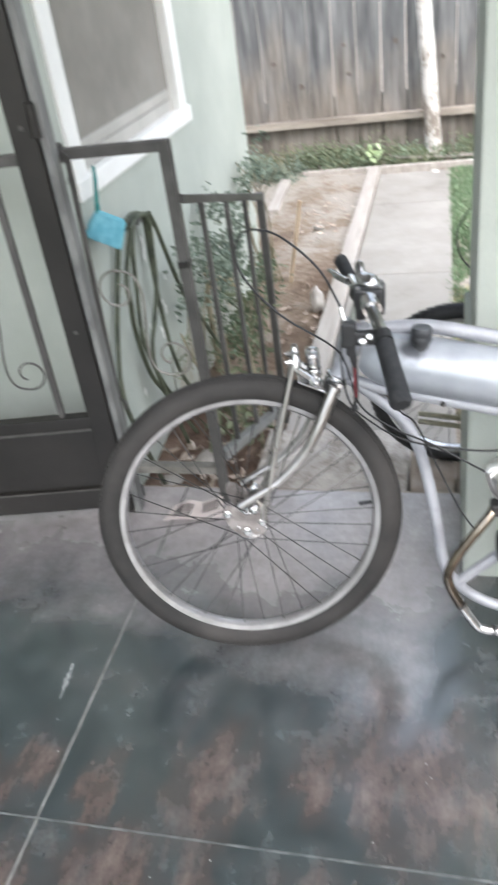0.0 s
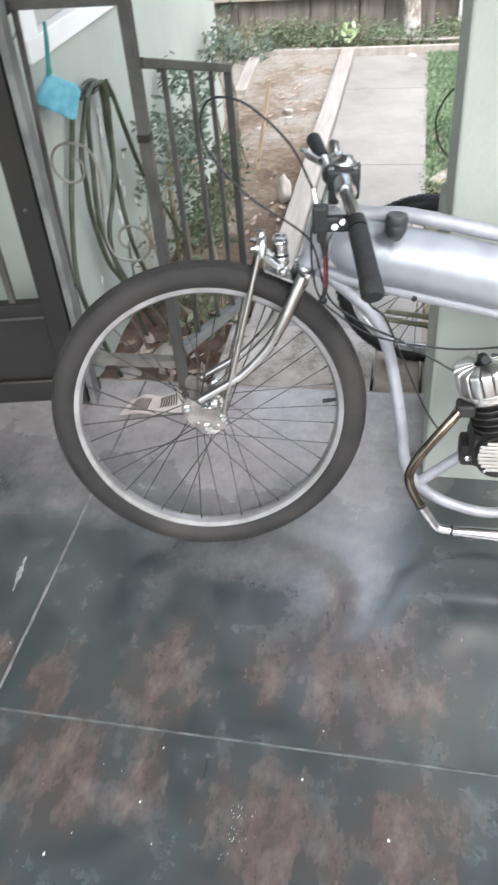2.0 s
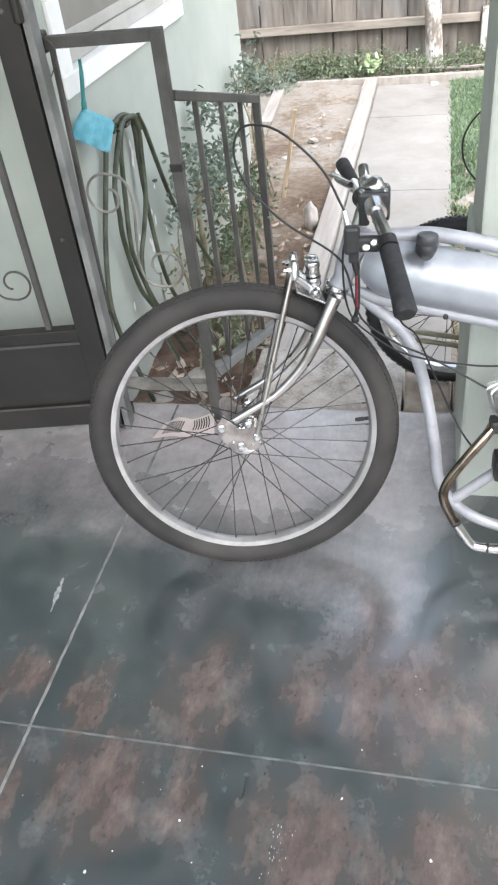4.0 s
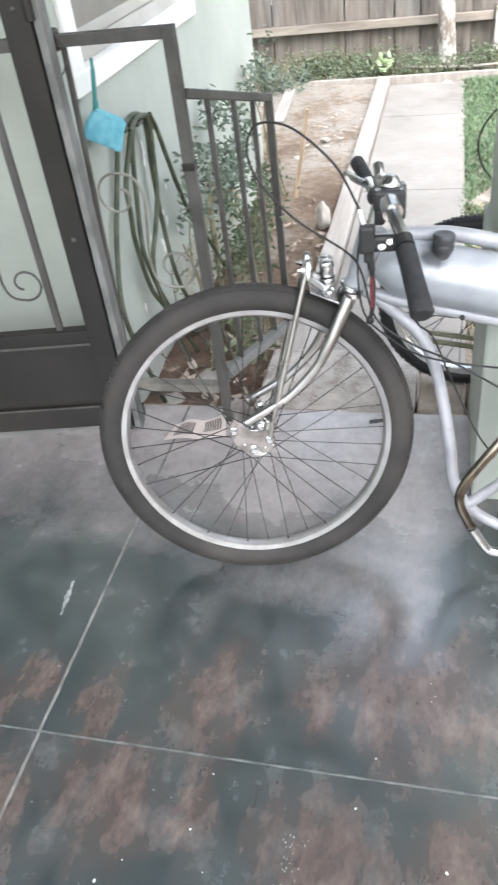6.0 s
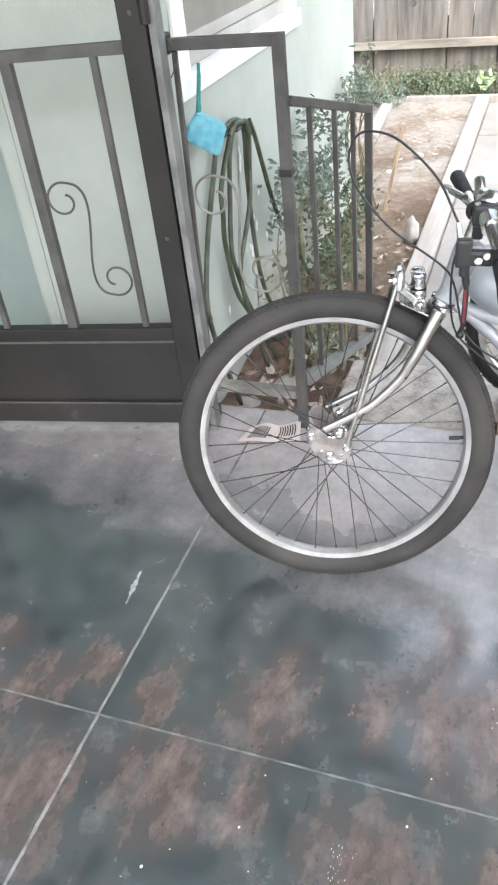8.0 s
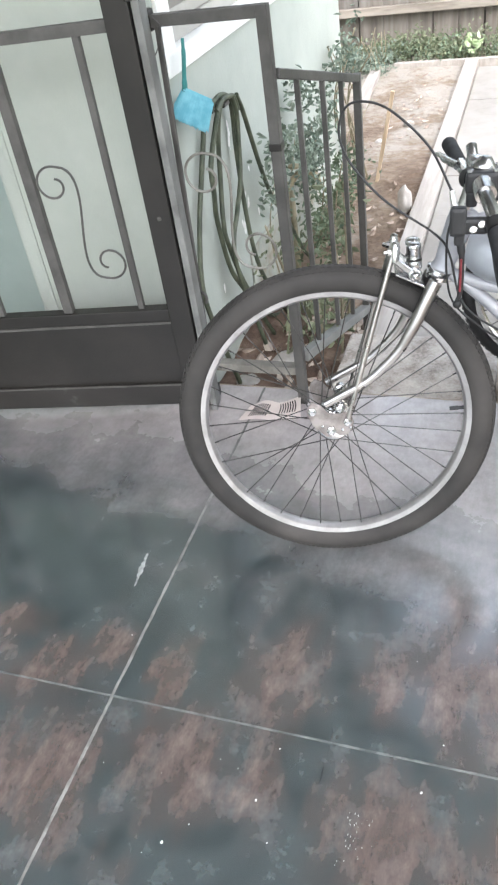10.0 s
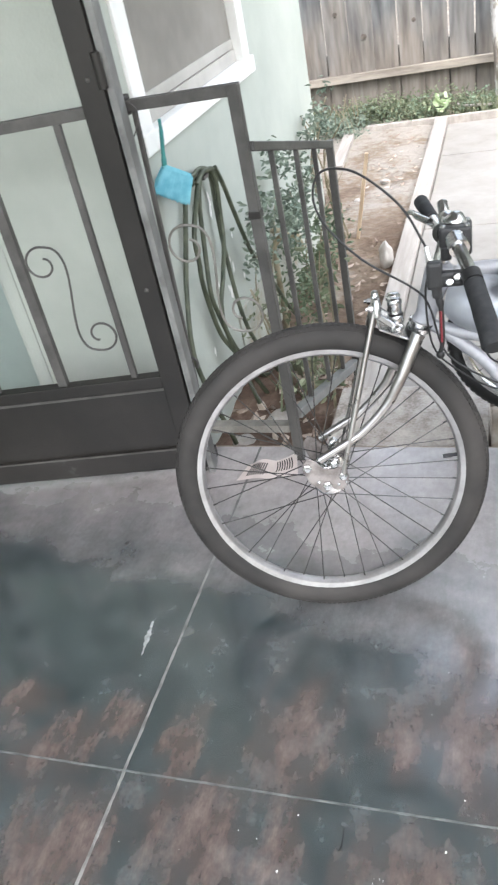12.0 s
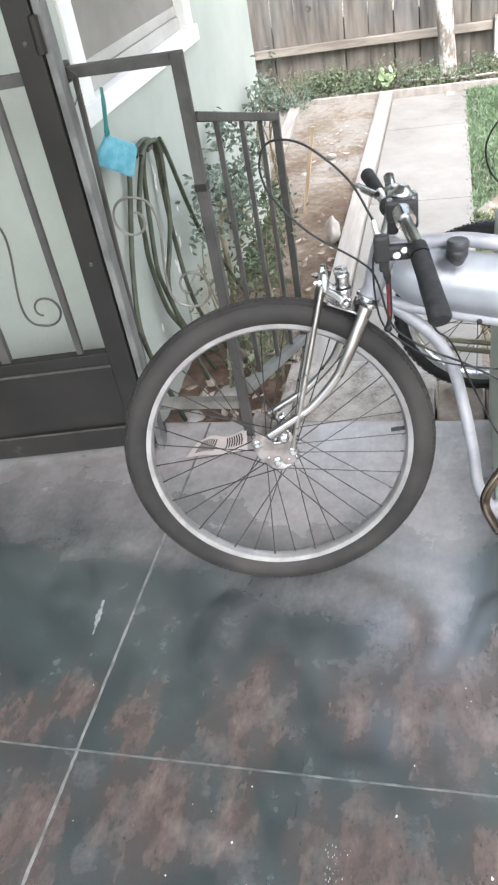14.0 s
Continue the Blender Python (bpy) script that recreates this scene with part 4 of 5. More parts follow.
# cables
CABLES = (
    ([(0.238, -0.094, 0.822), (0.198, -0.06, 0.885), (0.135, -0.05, 0.941), (0.090, -0.05, 0.957), (0.061, -0.05, 0.948), (0.050, -0.05, 0.910), (0.068, -0.05, 0.862), (0.126, -0.05, 0.798), (0.211, -0.045, 0.738), (0.236, -0.04, 0.70), (0.262, -0.04, 0.612), (0.327, -0.04, 0.562), (0.39, -0.04, 0.532), (0.495, -0.04, 0.470)], 0.0021),
    ([(0.291, -0.075, 0.800), (0.303, -0.095, 0.760), (0.312, -0.10, 0.697), (0.334, -0.09, 0.625), (0.363, -0.06, 0.584), (0.401, -0.03, 0.485), (0.45, -0.03, 0.378), (0.489, -0.03, 0.319)], 0.0018),
    ([(0.246, -0.06, 0.79), (0.232, -0.07, 0.735), (0.240, -0.05, 0.63), (0.284, -0.04, 0.576), (0.347, -0.03, 0.534), (0.443, -0.03, 0.515), (0.53, -0.03, 0.512), (0.70, 0.0, 0.52)], 0.0019),
    ([(0.560, -0.03, 0.500), (0.610, -0.035, 0.505), (0.66, -0.02, 0.512), (0.75, 0.0, 0.52)], 0.0032),
)
for pts, r in CABLES:
    part("cable", tube(smooth_path(pts, 7), r, 8), BLACK, bike, "black control cable", smooth=True)

# exhaust
run = smooth_path([(0.512, -0.050, 0.398), (0.498, -0.064, 0.380), (0.462, -0.074, 0.332), (0.433, -0.082, 0.288), (0.424, -0.088, 0.250), (0.444, -0.09, 0.202), (0.470, -0.09, 0.158), (0.488, -0.09, 0.136), (0.520, -0.09, 0.130)], 6)
part("exhaust_elbow", tube(run[31:], 0.0099, 16), CHROME, bike, "chrome exhaust elbow", smooth=True)
pipe = part("exhaust_pipe", tube(run[:33], 0.0098, 16), PIPE, bike, "bronze-stained chrome exhaust pipe", smooth=True)
part("clip", tube([(0.4495, -0.09, 0.194), (0.4525, -0.09, 0.189)], 0.0112, 14), DARKCAST, pipe)
part("muffler", tube([(0.516, -0.09, 0.1305), (0.522, -0.09, 0.130), (0.560, -0.09, 0.128), (0.660, -0.09, 0.122), (0.95, -0.09, 0.10), (0.99, -0.09, 0.097)], [0.0098, 0.0108, 0.0125, 0.016, 0.018, 0.012], 18), CHROME, bike, "long chrome muffler", smooth=True)
part("clip", tube([(0.513, -0.09, 0.1308), (0.518, -0.09, 0.1303)], 0.0114, 14), DARKCAST, pipe)

# engine: axis from the case up to the head
E0, E1 = Vector((0.596, -0.012, 0.320)), Vector((0.542, -0.012, 0.500))
em = between(E0, E1)
engine = new("engine")
engine.parent = bike
head_z = 0.094
bm = lathe([(0.042, head_z), (0.055, head_z + 0.002), (0.057, head_z + 0.006), (0.0535, head_z + 0.0075), (0.0535, head_z + 0.0105), (0.057, head_z + 0.012), (0.057, head_z + 0.016), (0.0535, head_z + 0.0175), (0.0535, head_z + 0.021), (0.050, head_z + 0.022)], em, 40)
part("head_base", bm, CAST, engine, "bright ribbed cylinder head base", smooth=True)
# Dark core: shade between the head fins is painted by its colour.
part("head_core", lathe([(0.048, head_z + 0.018), (0.050, head_z + 0.022), (0.050, head_z + 0.060), (0.040, head_z + 0.066), (0.012, head_z + 0.067)], em, 40), DARKCAST, engine, smooth=True)
FIN = [(0.046, 0.022), (0.056, 0.022), (0.058, 0.026), (0.0578, 0.062), (0.0560, 0.0665), (0.052, 0.0690), (0.040, 0.0705), (0.018, 0.0705), (0.018, 0.066), (0.038, 0.063)]
for k in range(16):
    bm = bmesh.new()
    rows = []
    for s in (-1.0, -0.8, 0.0, 0.8, 1.0):
        a = 2 * math.pi * (k + 0.43 * s) / 16
        inset = 0.0016 if abs(s) == 1.0 else 0.0
        rows.append([bm.verts.new(em @ Vector(((x - inset) * math.cos(a), (x - inset) * math.sin(a), head_z + z - inset))) for x, z in FIN])
    for a, b in zip(rows, rows[1:]):
        for n in range(len(FIN)):
            bm.faces.new((a[n], a[(n + 1) % len(FIN)], b[(n + 1) % len(FIN)], b[n]))
    bm.faces.new(rows[0][::-1])
    bm.faces.new(rows[-1])
    part("head_fin", bm, CAST, engine, "polished head fin", smooth=True)
part("spark_plug_cap", tube(smooth_path([tuple(em @ Vector(v)) for v in ((0, 0, 0.155), (0.002, 0, 0.170), (0.014, 0.002, 0.180), (0.038, 0.006, 0.186))], 4), [0.010] * 8 + [0.008] * 5, 12), BLACK, engine, "black spark plug cap", smooth=True)
for k in range(5):
    z = 0.030 + 0.0145 * k
    part("barrel_fin", lathe([(0.030, z - 0.001), (0.047 - 0.001 * k, z), (0.048 - 0.001 * k, z + 0.002), (0.047 - 0.001 * k, z + 0.004), (0.030, z + 0.005)], em, 32), DARKCAST, engine)
part("barrel", lathe([(0.034, 0.0), (0.034, 0.10)], em, 28), DARKCAST, engine, smooth=True)
part("base_ring", lathe([(0.036, 0.012), (0.042, 0.013), (0.042, 0.024), (0.036, 0.025)], em, 32), CAST, engine, "bright base ring", smooth=True)
part("exhaust_flange", boxes((0.504, 0.540, -0.066, -0.030, 0.383, 0.410), bevel=0.007), DARKCAST, engine)
part("crankcase", boxes((0.540, 0.690, -0.060, 0.045, 0.262, 0.334), bevel=0.02), DARKCAST, engine, "sooty crankcase", smooth=True)
part("clutch_case", tube([(0.592, -0.055, 0.303), (0.592, -0.075, 0.303)], 0.046, 32), DARKCAST, engine, smooth=True)
bm = bmesh.new()
outline = [(0.596 + (0.050 if math.cos(a) > 0 else 0.046) * math.cos(a), 0.306 + 0.036 * math.sin(a) + 0.006 * math.cos(a)) for a in (2 * math.pi * k / 28 for k in range(28))]
f = bm.faces.new([bm.verts.new((x, -0.076, z)) for x, z in outline])
for v in bmesh.ops.extrude_face_region(bm, geom=[f])["geom"]:
    if isinstance(v, bmesh.types.BMVert):
        v.co.y -= 0.006
bmesh.ops.translate(bm, verts=bm.verts, vec=(0.001, 0, 0.005))
cover = part("cover", bm, DARKCAST, engine, "polished ribbed clutch cover")
for k in range(8):
    z = 0.281 + 0.0083 * k
    half = 0.047 * math.sqrt(max(0.05, 1 - ((z - 0.311) / 0.038) ** 2))
    part("rib", boxes((0.597 - half, 0.597 + half, -0.086, -0.081, z - 0.0034, z + 0.0034), bevel=0.0012), CAST, cover)
for x, z in ((0.556, 0.330), (0.640, 0.332), (0.640, 0.288), (0.566, 0.276)):
    part("cover_screw", lathe([(0.0035, 0), (0.004, 0.001), (0.004, 0.004), (0.002, 0.005)], between((x, -0.080, z), (x, -0.2, z)), 8), CHROME, cover)
part("carburettor", lathe([(0.014, 0), (0.017, 0.002), (0.017, 0.030), (0.014, 0.034), (0.014, 0.060), (0.010, 0.064), (0.010, 0.074)], between((0.640, -0.030, 0.405), (0.626, -0.030, 0.50))), CAST, engine, "bright carburettor body", smooth=True)
part("intake", tube([(0.585, -0.02, 0.392), (0.640, -0.03, 0.425)], 0.013, 14), CAST, engine, smooth=True)
part("carb_bowl", tube([(0.645, -0.03, 0.385), (0.640, -0.03, 0.41)], 0.019, 16), BLACK, engine, smooth=True)
part("air_filter", tube([(0.655, -0.03, 0.432), (0.70, -0.03, 0.444)], 0.026, 18), CAST, engine, smooth=True)
for x, z in ((0.603, 0.398), (0.612, 0.414), (0.618, 0.385)):
    part("stud", tube([(x, -0.055, z), (x, -0.02, z + 0.002)], 0.0055, 8), CHROME, engine)
part("stud", tube([(0.607, -0.02, 0.478), (0.618, -0.028, 0.498)], 0.005, 8), CHROME, engine)
sprocket = part("sprocket", ring([(0.046, -0.002), (0.046, 0.002), (0.034, 0.002), (0.034, -0.002)], 36, matrix=pose(0.676, -0.062, 0.232)), SPOKE, bike, "dark steel chain wheel")
for k in range(5):
    a = 2 * math.pi * k / 5 + 0.4
    part("sprocket_arm", square_bar((0.676 + 0.008 * math.cos(a), -0.062, 0.232 + 0.008 * math.sin(a)), (0.676 + 0.038 * math.cos(a), -0.062, 0.232 + 0.038 * math.sin(a)), 0.010, 0.003), SPOKE, sprocket)
part("crank_axle", tube([(0.676, -0.085, 0.232), (0.676, 0.06, 0.232)], 0.010, 14), CHROME, sprocket, smooth=True)
part("side_stand", tube([(0.79, 0.02, 0.18), (0.80, 0.11, 0.025)], 0.007, 10), CHROME, bike, "chrome side stand", smooth=True)

# ---- iron door and railing ----
def scroll(c1, c2, r, y=0.0, flip=1):
    """An S of thin iron: a spiral about c1 above, a straight run, a spiral about c2 below, in the plane of that y."""
    def spiral(c, turn):
        out = []
        for k in range(28):
            u = k / 27
            a = turn + math.pi * 2.35 * u
            rr = r * (1 - 0.06 * u - 0.62 * u * u)
            out.append((c[0] + flip * rr * math.cos(a), c[1] + rr * math.sin(a)))
        return out
    cut = 5
    upper, lower = spiral(c1, 0.0)[cut:], spiral(c2, math.pi)[cut:]
    p0, p3 = Vector(upper[0]), Vector(lower[0])
    t0, t3 = (p0 - Vector(upper[1])).normalized(), (Vector(lower[1]) - p3).normalized()
    h = (p3 - p0).length * 0.42
    p1, p2 = p0 + t0 * h, p3 - t3 * h
    mid = [tuple(p0 * (1 - u) ** 3 + p1 * 3 * u * (1 - u) ** 2 + p2 * 3 * u * u * (1 - u) + p3 * u ** 3) for u in (k / 12 for k in range(1, 12))]
    return [(x, y, z) for x, z in upper[::-1] + mid + lower]


door = thing("door_1", "dark iron security door, ajar, with a solid kick panel", "door", Matrix.Translation((-0.56, 0.47, 0)) @ pose(0, 0, 0, 0, 0, 189.85), kind="structure")
# local x runs from the hinge side to the left, y towards the porch
part("hinge_stile", boxes((-0.086, -0.026, -0.02, 0.02, 0.012, 2.05), bevel=0.003), IRON, door)
part("lock_stile", boxes((0.74, 0.80, -0.02, 0.02, 0.012, 2.05), bevel=0.003), IRON, door)
part("top_bar", boxes((-0.026, 0.74, -0.02, 0.02, 1.99, 2.05), bevel=0.003), IRON, door)
part("mid_rail", boxes((-0.026, 0.74, -0.011, 0.011, 1.020, 1.046), bevel=0.002), IRON_GREY, door)
part("kick_panel", boxes((-0.026, 0.74, -0.008, 0.008, 0.10, 0.31), bevel=0.001), IRON, door, "solid dark sheet iron kick panel")
part("kick_rail", boxes((-0.026, 0.74, -0.017, 0.017, 0.308, 0.345), bevel=0.003), IRON, door)
part("bottom_rail", boxes((-0.026, 0.74, -0.017, 0.017, 0.030, 0.104), bevel=0.003), IRON, door)
part("bead", boxes((-0.026, 0.74, 0.008, 0.012, 0.297, 0.305)), IRON_GREY, door)
part("bead", boxes((-0.026, 0.74, 0.017, 0.020, 0.098, 0.103)), IRON_GREY, door)
part("bar", boxes((0.043, 0.059, -0.008, 0.008, 0.345, 1.020), bevel=0.001), IRON_GREY, door)
part("bar", boxes((0.248, 0.275, -0.011, 0.011, 0.345, 1.020), bevel=0.002), IRON_GREY, door)
part("bar", boxes((0.455, 0.471, -0.008, 0.008, 0.345, 1.020), bevel=0.001), IRON_GREY, door)
part("scroll", tube(smooth_path(scroll((0.202, 0.700), (0.108, 0.484), 0.047, 0.0, flip=-1), 2), 0.0031, 7), IRON_GREY, door, "thin iron S scroll", smooth=True)
part("hinge", lathe([(0.006, 0.0), (0.011, 0.002), (0.011, 0.075), (0.006, 0.077)], pose(-0.088, 0.022, 1.075), 12), IRON, door, "dark hinge knuckle", smooth=True)
for z in (0.07, 0.60, 1.10):
    part("rivet", lathe([(0.006, 0), (0.005, 0.003), (0.002, 0.005)], between((-0.056, 0.02, z), (-0.056, 0.1, z)), 10), IRON_GREY, door)
part("frame_post", boxes((-0.108, -0.090, -0.045, 0.012, 0.0, 2.08), bevel=0.002), LIT_IRON, door, "grey iron frame post")

GY = 0.55
gate = thing("iron_railing", "dark iron porch railing with a scroll and sloping stair rail", "railing")
part("top_rail", boxes((-0.475, -0.218, GY - 0.0125, GY + 0.0125, 1.009, 1.034), bevel=0.002), IRON_GREY, gate)
part("post", boxes((-0.218, -0.192, GY - 0.013, GY + 0.013, 0.0, 1.034), bevel=0.002), IRON_GREY, gate)
part("band", boxes((-0.220, -0.190, GY - 0.0155, GY + 0.0155, 0.730, 0.748), bevel=0.002), IRON, gate, "dark band round the post")
part("bar", square_bar((-0.452, GY, 1.009), (-0.482, GY, 0.05), 0.012, 0.012), IRON_GREY, gate)
part("bottom_rail", boxes((-0.478, -0.218, GY - 0.016, GY + 0.016, 0.102, 0.127), bevel=0.002), LIT_SCROLL, gate, "bottom rail, paler for its lit top face")
part("foot", boxes((-0.497, -0.469, GY - 0.014, GY + 0.014, 0.0, 0.040), bevel=0.003), IRON, gate, "dark iron foot of the bar")
part("scroll", tube(smooth_path(scroll((-0.400, 0.673), (-0.286, 0.480), 0.057, GY, flip=1), 2), 0.0035, 7), LIT_SCROLL, gate, "thin iron S scroll", smooth=True)
part("hook", tube(smooth_path([(-0.478, GY, 0.335), (-0.465, GY - 0.004, 0.352), (-0.452, GY - 0.004, 0.338), (-0.458, GY - 0.002, 0.318)], 4), 0.004, 7), IRON_GREY, gate, smooth=True)
part("latch", boxes((-0.497, -0.462, GY - 0.019, GY + 0.016, 1.000, 1.046), bevel=0.006), IRON, gate, "dark latch at the end of the top rail")
part("wire_tie", tube(smooth_path([(-0.473, GY - 0.016, 1.040), (-0.450, GY - 0.018, 1.028), (-0.437, GY - 0.018, 1.008), (-0.449, GY - 0.018, 0.974), (-0.467, GY - 0.018, 0.948)], 5), 0.0016, 6), IRON_GREY, gate, "twisted wire tie", smooth=True)
RA, RB = Vector((-0.196, GY + 0.014, 0)), Vector((-0.140, 1.17, 0))


def along(s, z0, z1):
    p = RA.lerp(RB, s)
    return Vector((p.x, p.y, z0 + (z1 - z0) * s))


part("stair_rail", square_bar(along(0, 0.893, 0.722), along(1.0, 0.893, 0.722), 0.022, 0.022), IRON_GREY, gate)
part("stair_bottom_rail", square_bar(along(0, 0.150, -0.035), along(1.0, 0.150, -0.035), 0.030, 0.030), LIT_IRON, gate, "lower stair rail, paler for its lit top")
for s in (0.21, 0.505, 0.755):
    part("baluster", square_bar(along(s, 0.150, -0.035), along(s, 0.893, 0.722), 0.013, 0.013), IRON_GREY, gate)
part("stair_post", square_bar(along(1.0, GROUND_Z - 0.05, GROUND_Z - 0.05), along(1.0, 0.735, 0.735), 0.022, 0.022), IRON_GREY, gate)

# ---- window screen and inside ----
part("screen", boxes((WALL_X - 0.032, WALL_X - 0.028, WIN[0] + 0.03, WIN[1] - 0.03, WIN[2], WIN[3])), SCREEN, window, "dusty grey insect screen")

part("sash_rail", boxes((WALL_X - 0.048, WALL_X - 0.020, WIN[0] + 0.036, WIN[1] - 0.036, WIN[2] + 0.007, WIN[2] + 0.050), bevel=0.003), SASH, window, "dusty tan sash rail")
part("sash_rail", boxes((WALL_X - 0.048, WALL_X - 0.024, WIN[0] + 0.036, WIN[1] - 0.036, WIN[2] + 0.053, WIN[2] + 0.085), bevel=0.003), SASH, window, "dusty tan sash rail")
part("sash_stile", boxes((WALL_X - 0.048, WALL_X - 0.022, WIN[0] + 0.036, WIN[0] + 0.072, WIN[2] + 0.088, WIN[3]), bevel=0.003), SASH, window, "dusty tan sash stile")

# ---- hose, brush and tap on the house wall ----
hose = thing("garden_hose", "dusty green garden hose hung in loops on the house wall", "hose")
part("hanger", boxes((WALL_X, WALL_X + 0.045, 1.055, 1.10, 0.690, 0.702), bevel=0.003), IRON_GREY, hose, "iron hose hanger")
STRANDS = (((1.016, 0.722, 0.03), (0.973, 0.719, 0.025), (0.935, 0.690, 0.02), (0.913, 0.650, 0.02), (0.849, 0.555, 0.02), (0.779, 0.444, 0.02), (0.701, 0.299, 0.03), (0.685, 0.175, 0.05), (0.72, -0.07, 0.09)),
           ((1.037, 0.716, 0.045), (0.985, 0.692, 0.045), (0.930, 0.627, 0.04), (0.883, 0.570, 0.04), (0.878, 0.500, 0.04), (0.892, 0.405, 0.03), (0.937, 0.228, 0.03), (0.985, 0.121, 0.05), (1.08, -0.10, 0.10)),
           ((1.086, 0.714, 0.03), (1.044, 0.690, 0.03), (1.016, 0.625, 0.025), (0.992, 0.496, 0.02), (0.951, 0.382, 0.025), (0.951, 0.304, 0.03), (1.029, 0.113, 0.04), (1.173, -0.077, 0.06), (1.30, -0.115, 0.10)),
           ((1.123, 0.703, 0.045), (1.147, 0.650, 0.045), (1.146, 0.580, 0.04), (1.116, 0.464, 0.04), (1.040, 0.370, 0.04), (0.965, 0.310, 0.045), (0.955, 0.200, 0.05), (0.98, -0.08, 0.10)),
           ((1.144, 0.700, 0.03), (1.162, 0.634, 0.025), (1.152, 0.546, 0.025), (1.140, 0.400, 0.03), (1.134, 0.254, 0.04), (1.144, 0.150, 0.05), (1.183, 0.054, 0.06), (1.24, -0.11, 0.11)),
           ((1.149, 0.702, 0.05), (1.189, 0.643, 0.05), (1.236, 0.544, 0.05), (1.303, 0.409, 0.05), (1.390, 0.277, 0.05), (1.470, 0.185, 0.06), (1.62, -0.03, 0.08), (1.68, -0.10, 0.10)))
for pts in STRANDS:
    part("strand", tube(smooth_path([(WALL_X + d, y, z) for y, z, d in pts], 8), 0.0077, 10), HOSE, hose, smooth=True)
for d, lift in ((0.026, 0.0), (0.044, -0.006)):
    part("crest", tube(smooth_path([(WALL_X + d, 0.985, 0.700), (WALL_X + d, 1.010, 0.714 + lift), (WALL_X + d, 1.05, 0.722 + lift), (WALL_X + d, 1.10, 0.716 + lift), (WALL_X + d, 1.14, 0.698), (WALL_X + d, 1.165, 0.655)], 6), 0.0076, 10), HOSE, hose, smooth=True)

brush = thing("hand_brush", "pale blue bristle brush hanging by a teal handle from the window", "brush", Matrix(((0.7507, -0.6606, 0, -0.535), (0.6606, 0.7507, 0, 0.80), (0, 0, 1, 0), (0, 0, 0, 1))))
# local x runs along the head, z up
part("handle", tube(smooth_path([(0.030, 0.004, 0.930), (0.026, 0.002, 0.895), (0.018, 0, 0.850), (0.012, 0, 0.806)], 6), [0.0045] * 5 + [0.0058] * 10 + [0.0075] * 4, 10), TEAL, brush, "teal plastic handle", smooth=True)
bm = bmesh.new()
r = bmesh.ops.create_cube(bm, size=1, matrix=pose(0.044, 0, 0.787, 0, 33, 0) @ Matrix.Diagonal((0.090, 0.030, 0.014, 1)))
bmesh.ops.bevel(bm, geom=list(bm.edges), offset=0.005, segments=2, affect="EDGES")
part("block", bm, BLUE, brush, "blue plastic brush block", smooth=True)
rng = random.Random(4)
bm = bmesh.new()
for k in range(2600):
    u, v = rng.random(), rng.uniform(-1, 1)
    x0, z0 = 0.006 + 0.076 * u, 0.808 - 0.047 * u
    x1, z1 = -0.034 + 0.084 * u + rng.gauss(0, 0.003), 0.755 - 0.057 * u + rng.gauss(0, 0.0035)
    tube([(x0, 0.012 * v, z0), (x1, 0.019 * v + rng.gauss(0, 0.002), z1)], [0.0014, 0.0011], 3, bm, caps=False)
part("bristles", bm, BLUE, brush, "dense pale blue bristles")

tap = thing("garden_tap", "old brass garden tap on a standpipe", "tap")
part("pipe", tube([(WALL_X + 0.05, 1.62, -0.14), (WALL_X + 0.05, 1.62, 0.25)], 0.012, 10), STEM, tap, smooth=True)
part("spout", tube(smooth_path([(WALL_X + 0.05, 1.62, 0.24), (WALL_X + 0.08, 1.64, 0.275), (WALL_X + 0.13, 1.67, 0.265), (WALL_X + 0.15, 1.68, 0.215)], 5), 0.012, 10), BRASS, tap, "worn brass spout", smooth=True)
part("wheel_handle", lathe([(0.006, 0), (0.026, 0.002), (0.028, 0.006), (0.026, 0.010), (0.006, 0.012)], pose(WALL_X + 0.07, 1.635, 0.30)), BRASS, tap)

# ---- flaked paint on the house wall ----
rng = random.Random(77)
flakes = thing("paint_flakes", "small pale patches of flaked paint on the green wall", "paint flakes", kind="stuff")
verts, faces = [], []
for y, z, r in ((1.163, 0.605, 0.012), (1.170, 0.585, 0.010), (1.158, 0.556, 0.013), (1.238, 0.356, 0.012), (1.262, 0.316, 0.014), (1.180, 0.277, 0.010), (1.196, 0.248, 0.014), (1.09, 0.33, 0.008), (1.31, 0.42, 0.008), (0.93, 0.16, 0.010), (1.22, 0.47, 0.007), (1.36, 0.25, 0.010)):
    n, i = 11, len(verts)
    for j in range(n):
        a = 6.283 * j / n
        verts.append((WALL_X + 0.0012, y + 0.9 * r * rng.uniform(0.45, 1.15) * math.cos(a), z + 2.0 * r * rng.uniform(0.45, 1.15) * math.sin(a)))
    faces.append(tuple(range(i, i + n)))
mesh("flake", verts, faces, WHITE, flakes)

# ---- paper on the floor ----
paper = thing("paper_sheet", "crumpled pink printed paper lying on the porch floor", "paper")
nx, ny = 14, 10
A, Bc, Cc, Dc = Vector((-0.372, 0.433, 0)), Vector((-0.190, 0.452, 0)), Vector((-0.212, 0.545, 0)), Vector((-0.356, 0.508, 0))


def sheet_point(u, v, lift=0.0):
    p = A.lerp(Bc, u).lerp(Dc.lerp(Cc, u), v)
    z = 0.004 + 0.014 * math.sin(math.pi * min(1.0, u / 0.62)) ** 2 * (0.4 + 0.6 * v) + 0.042 * max(0.0, u - 0.55) ** 1.3 * (0.6 + 0.8 * v)
    return (p.x, p.y, z + lift)


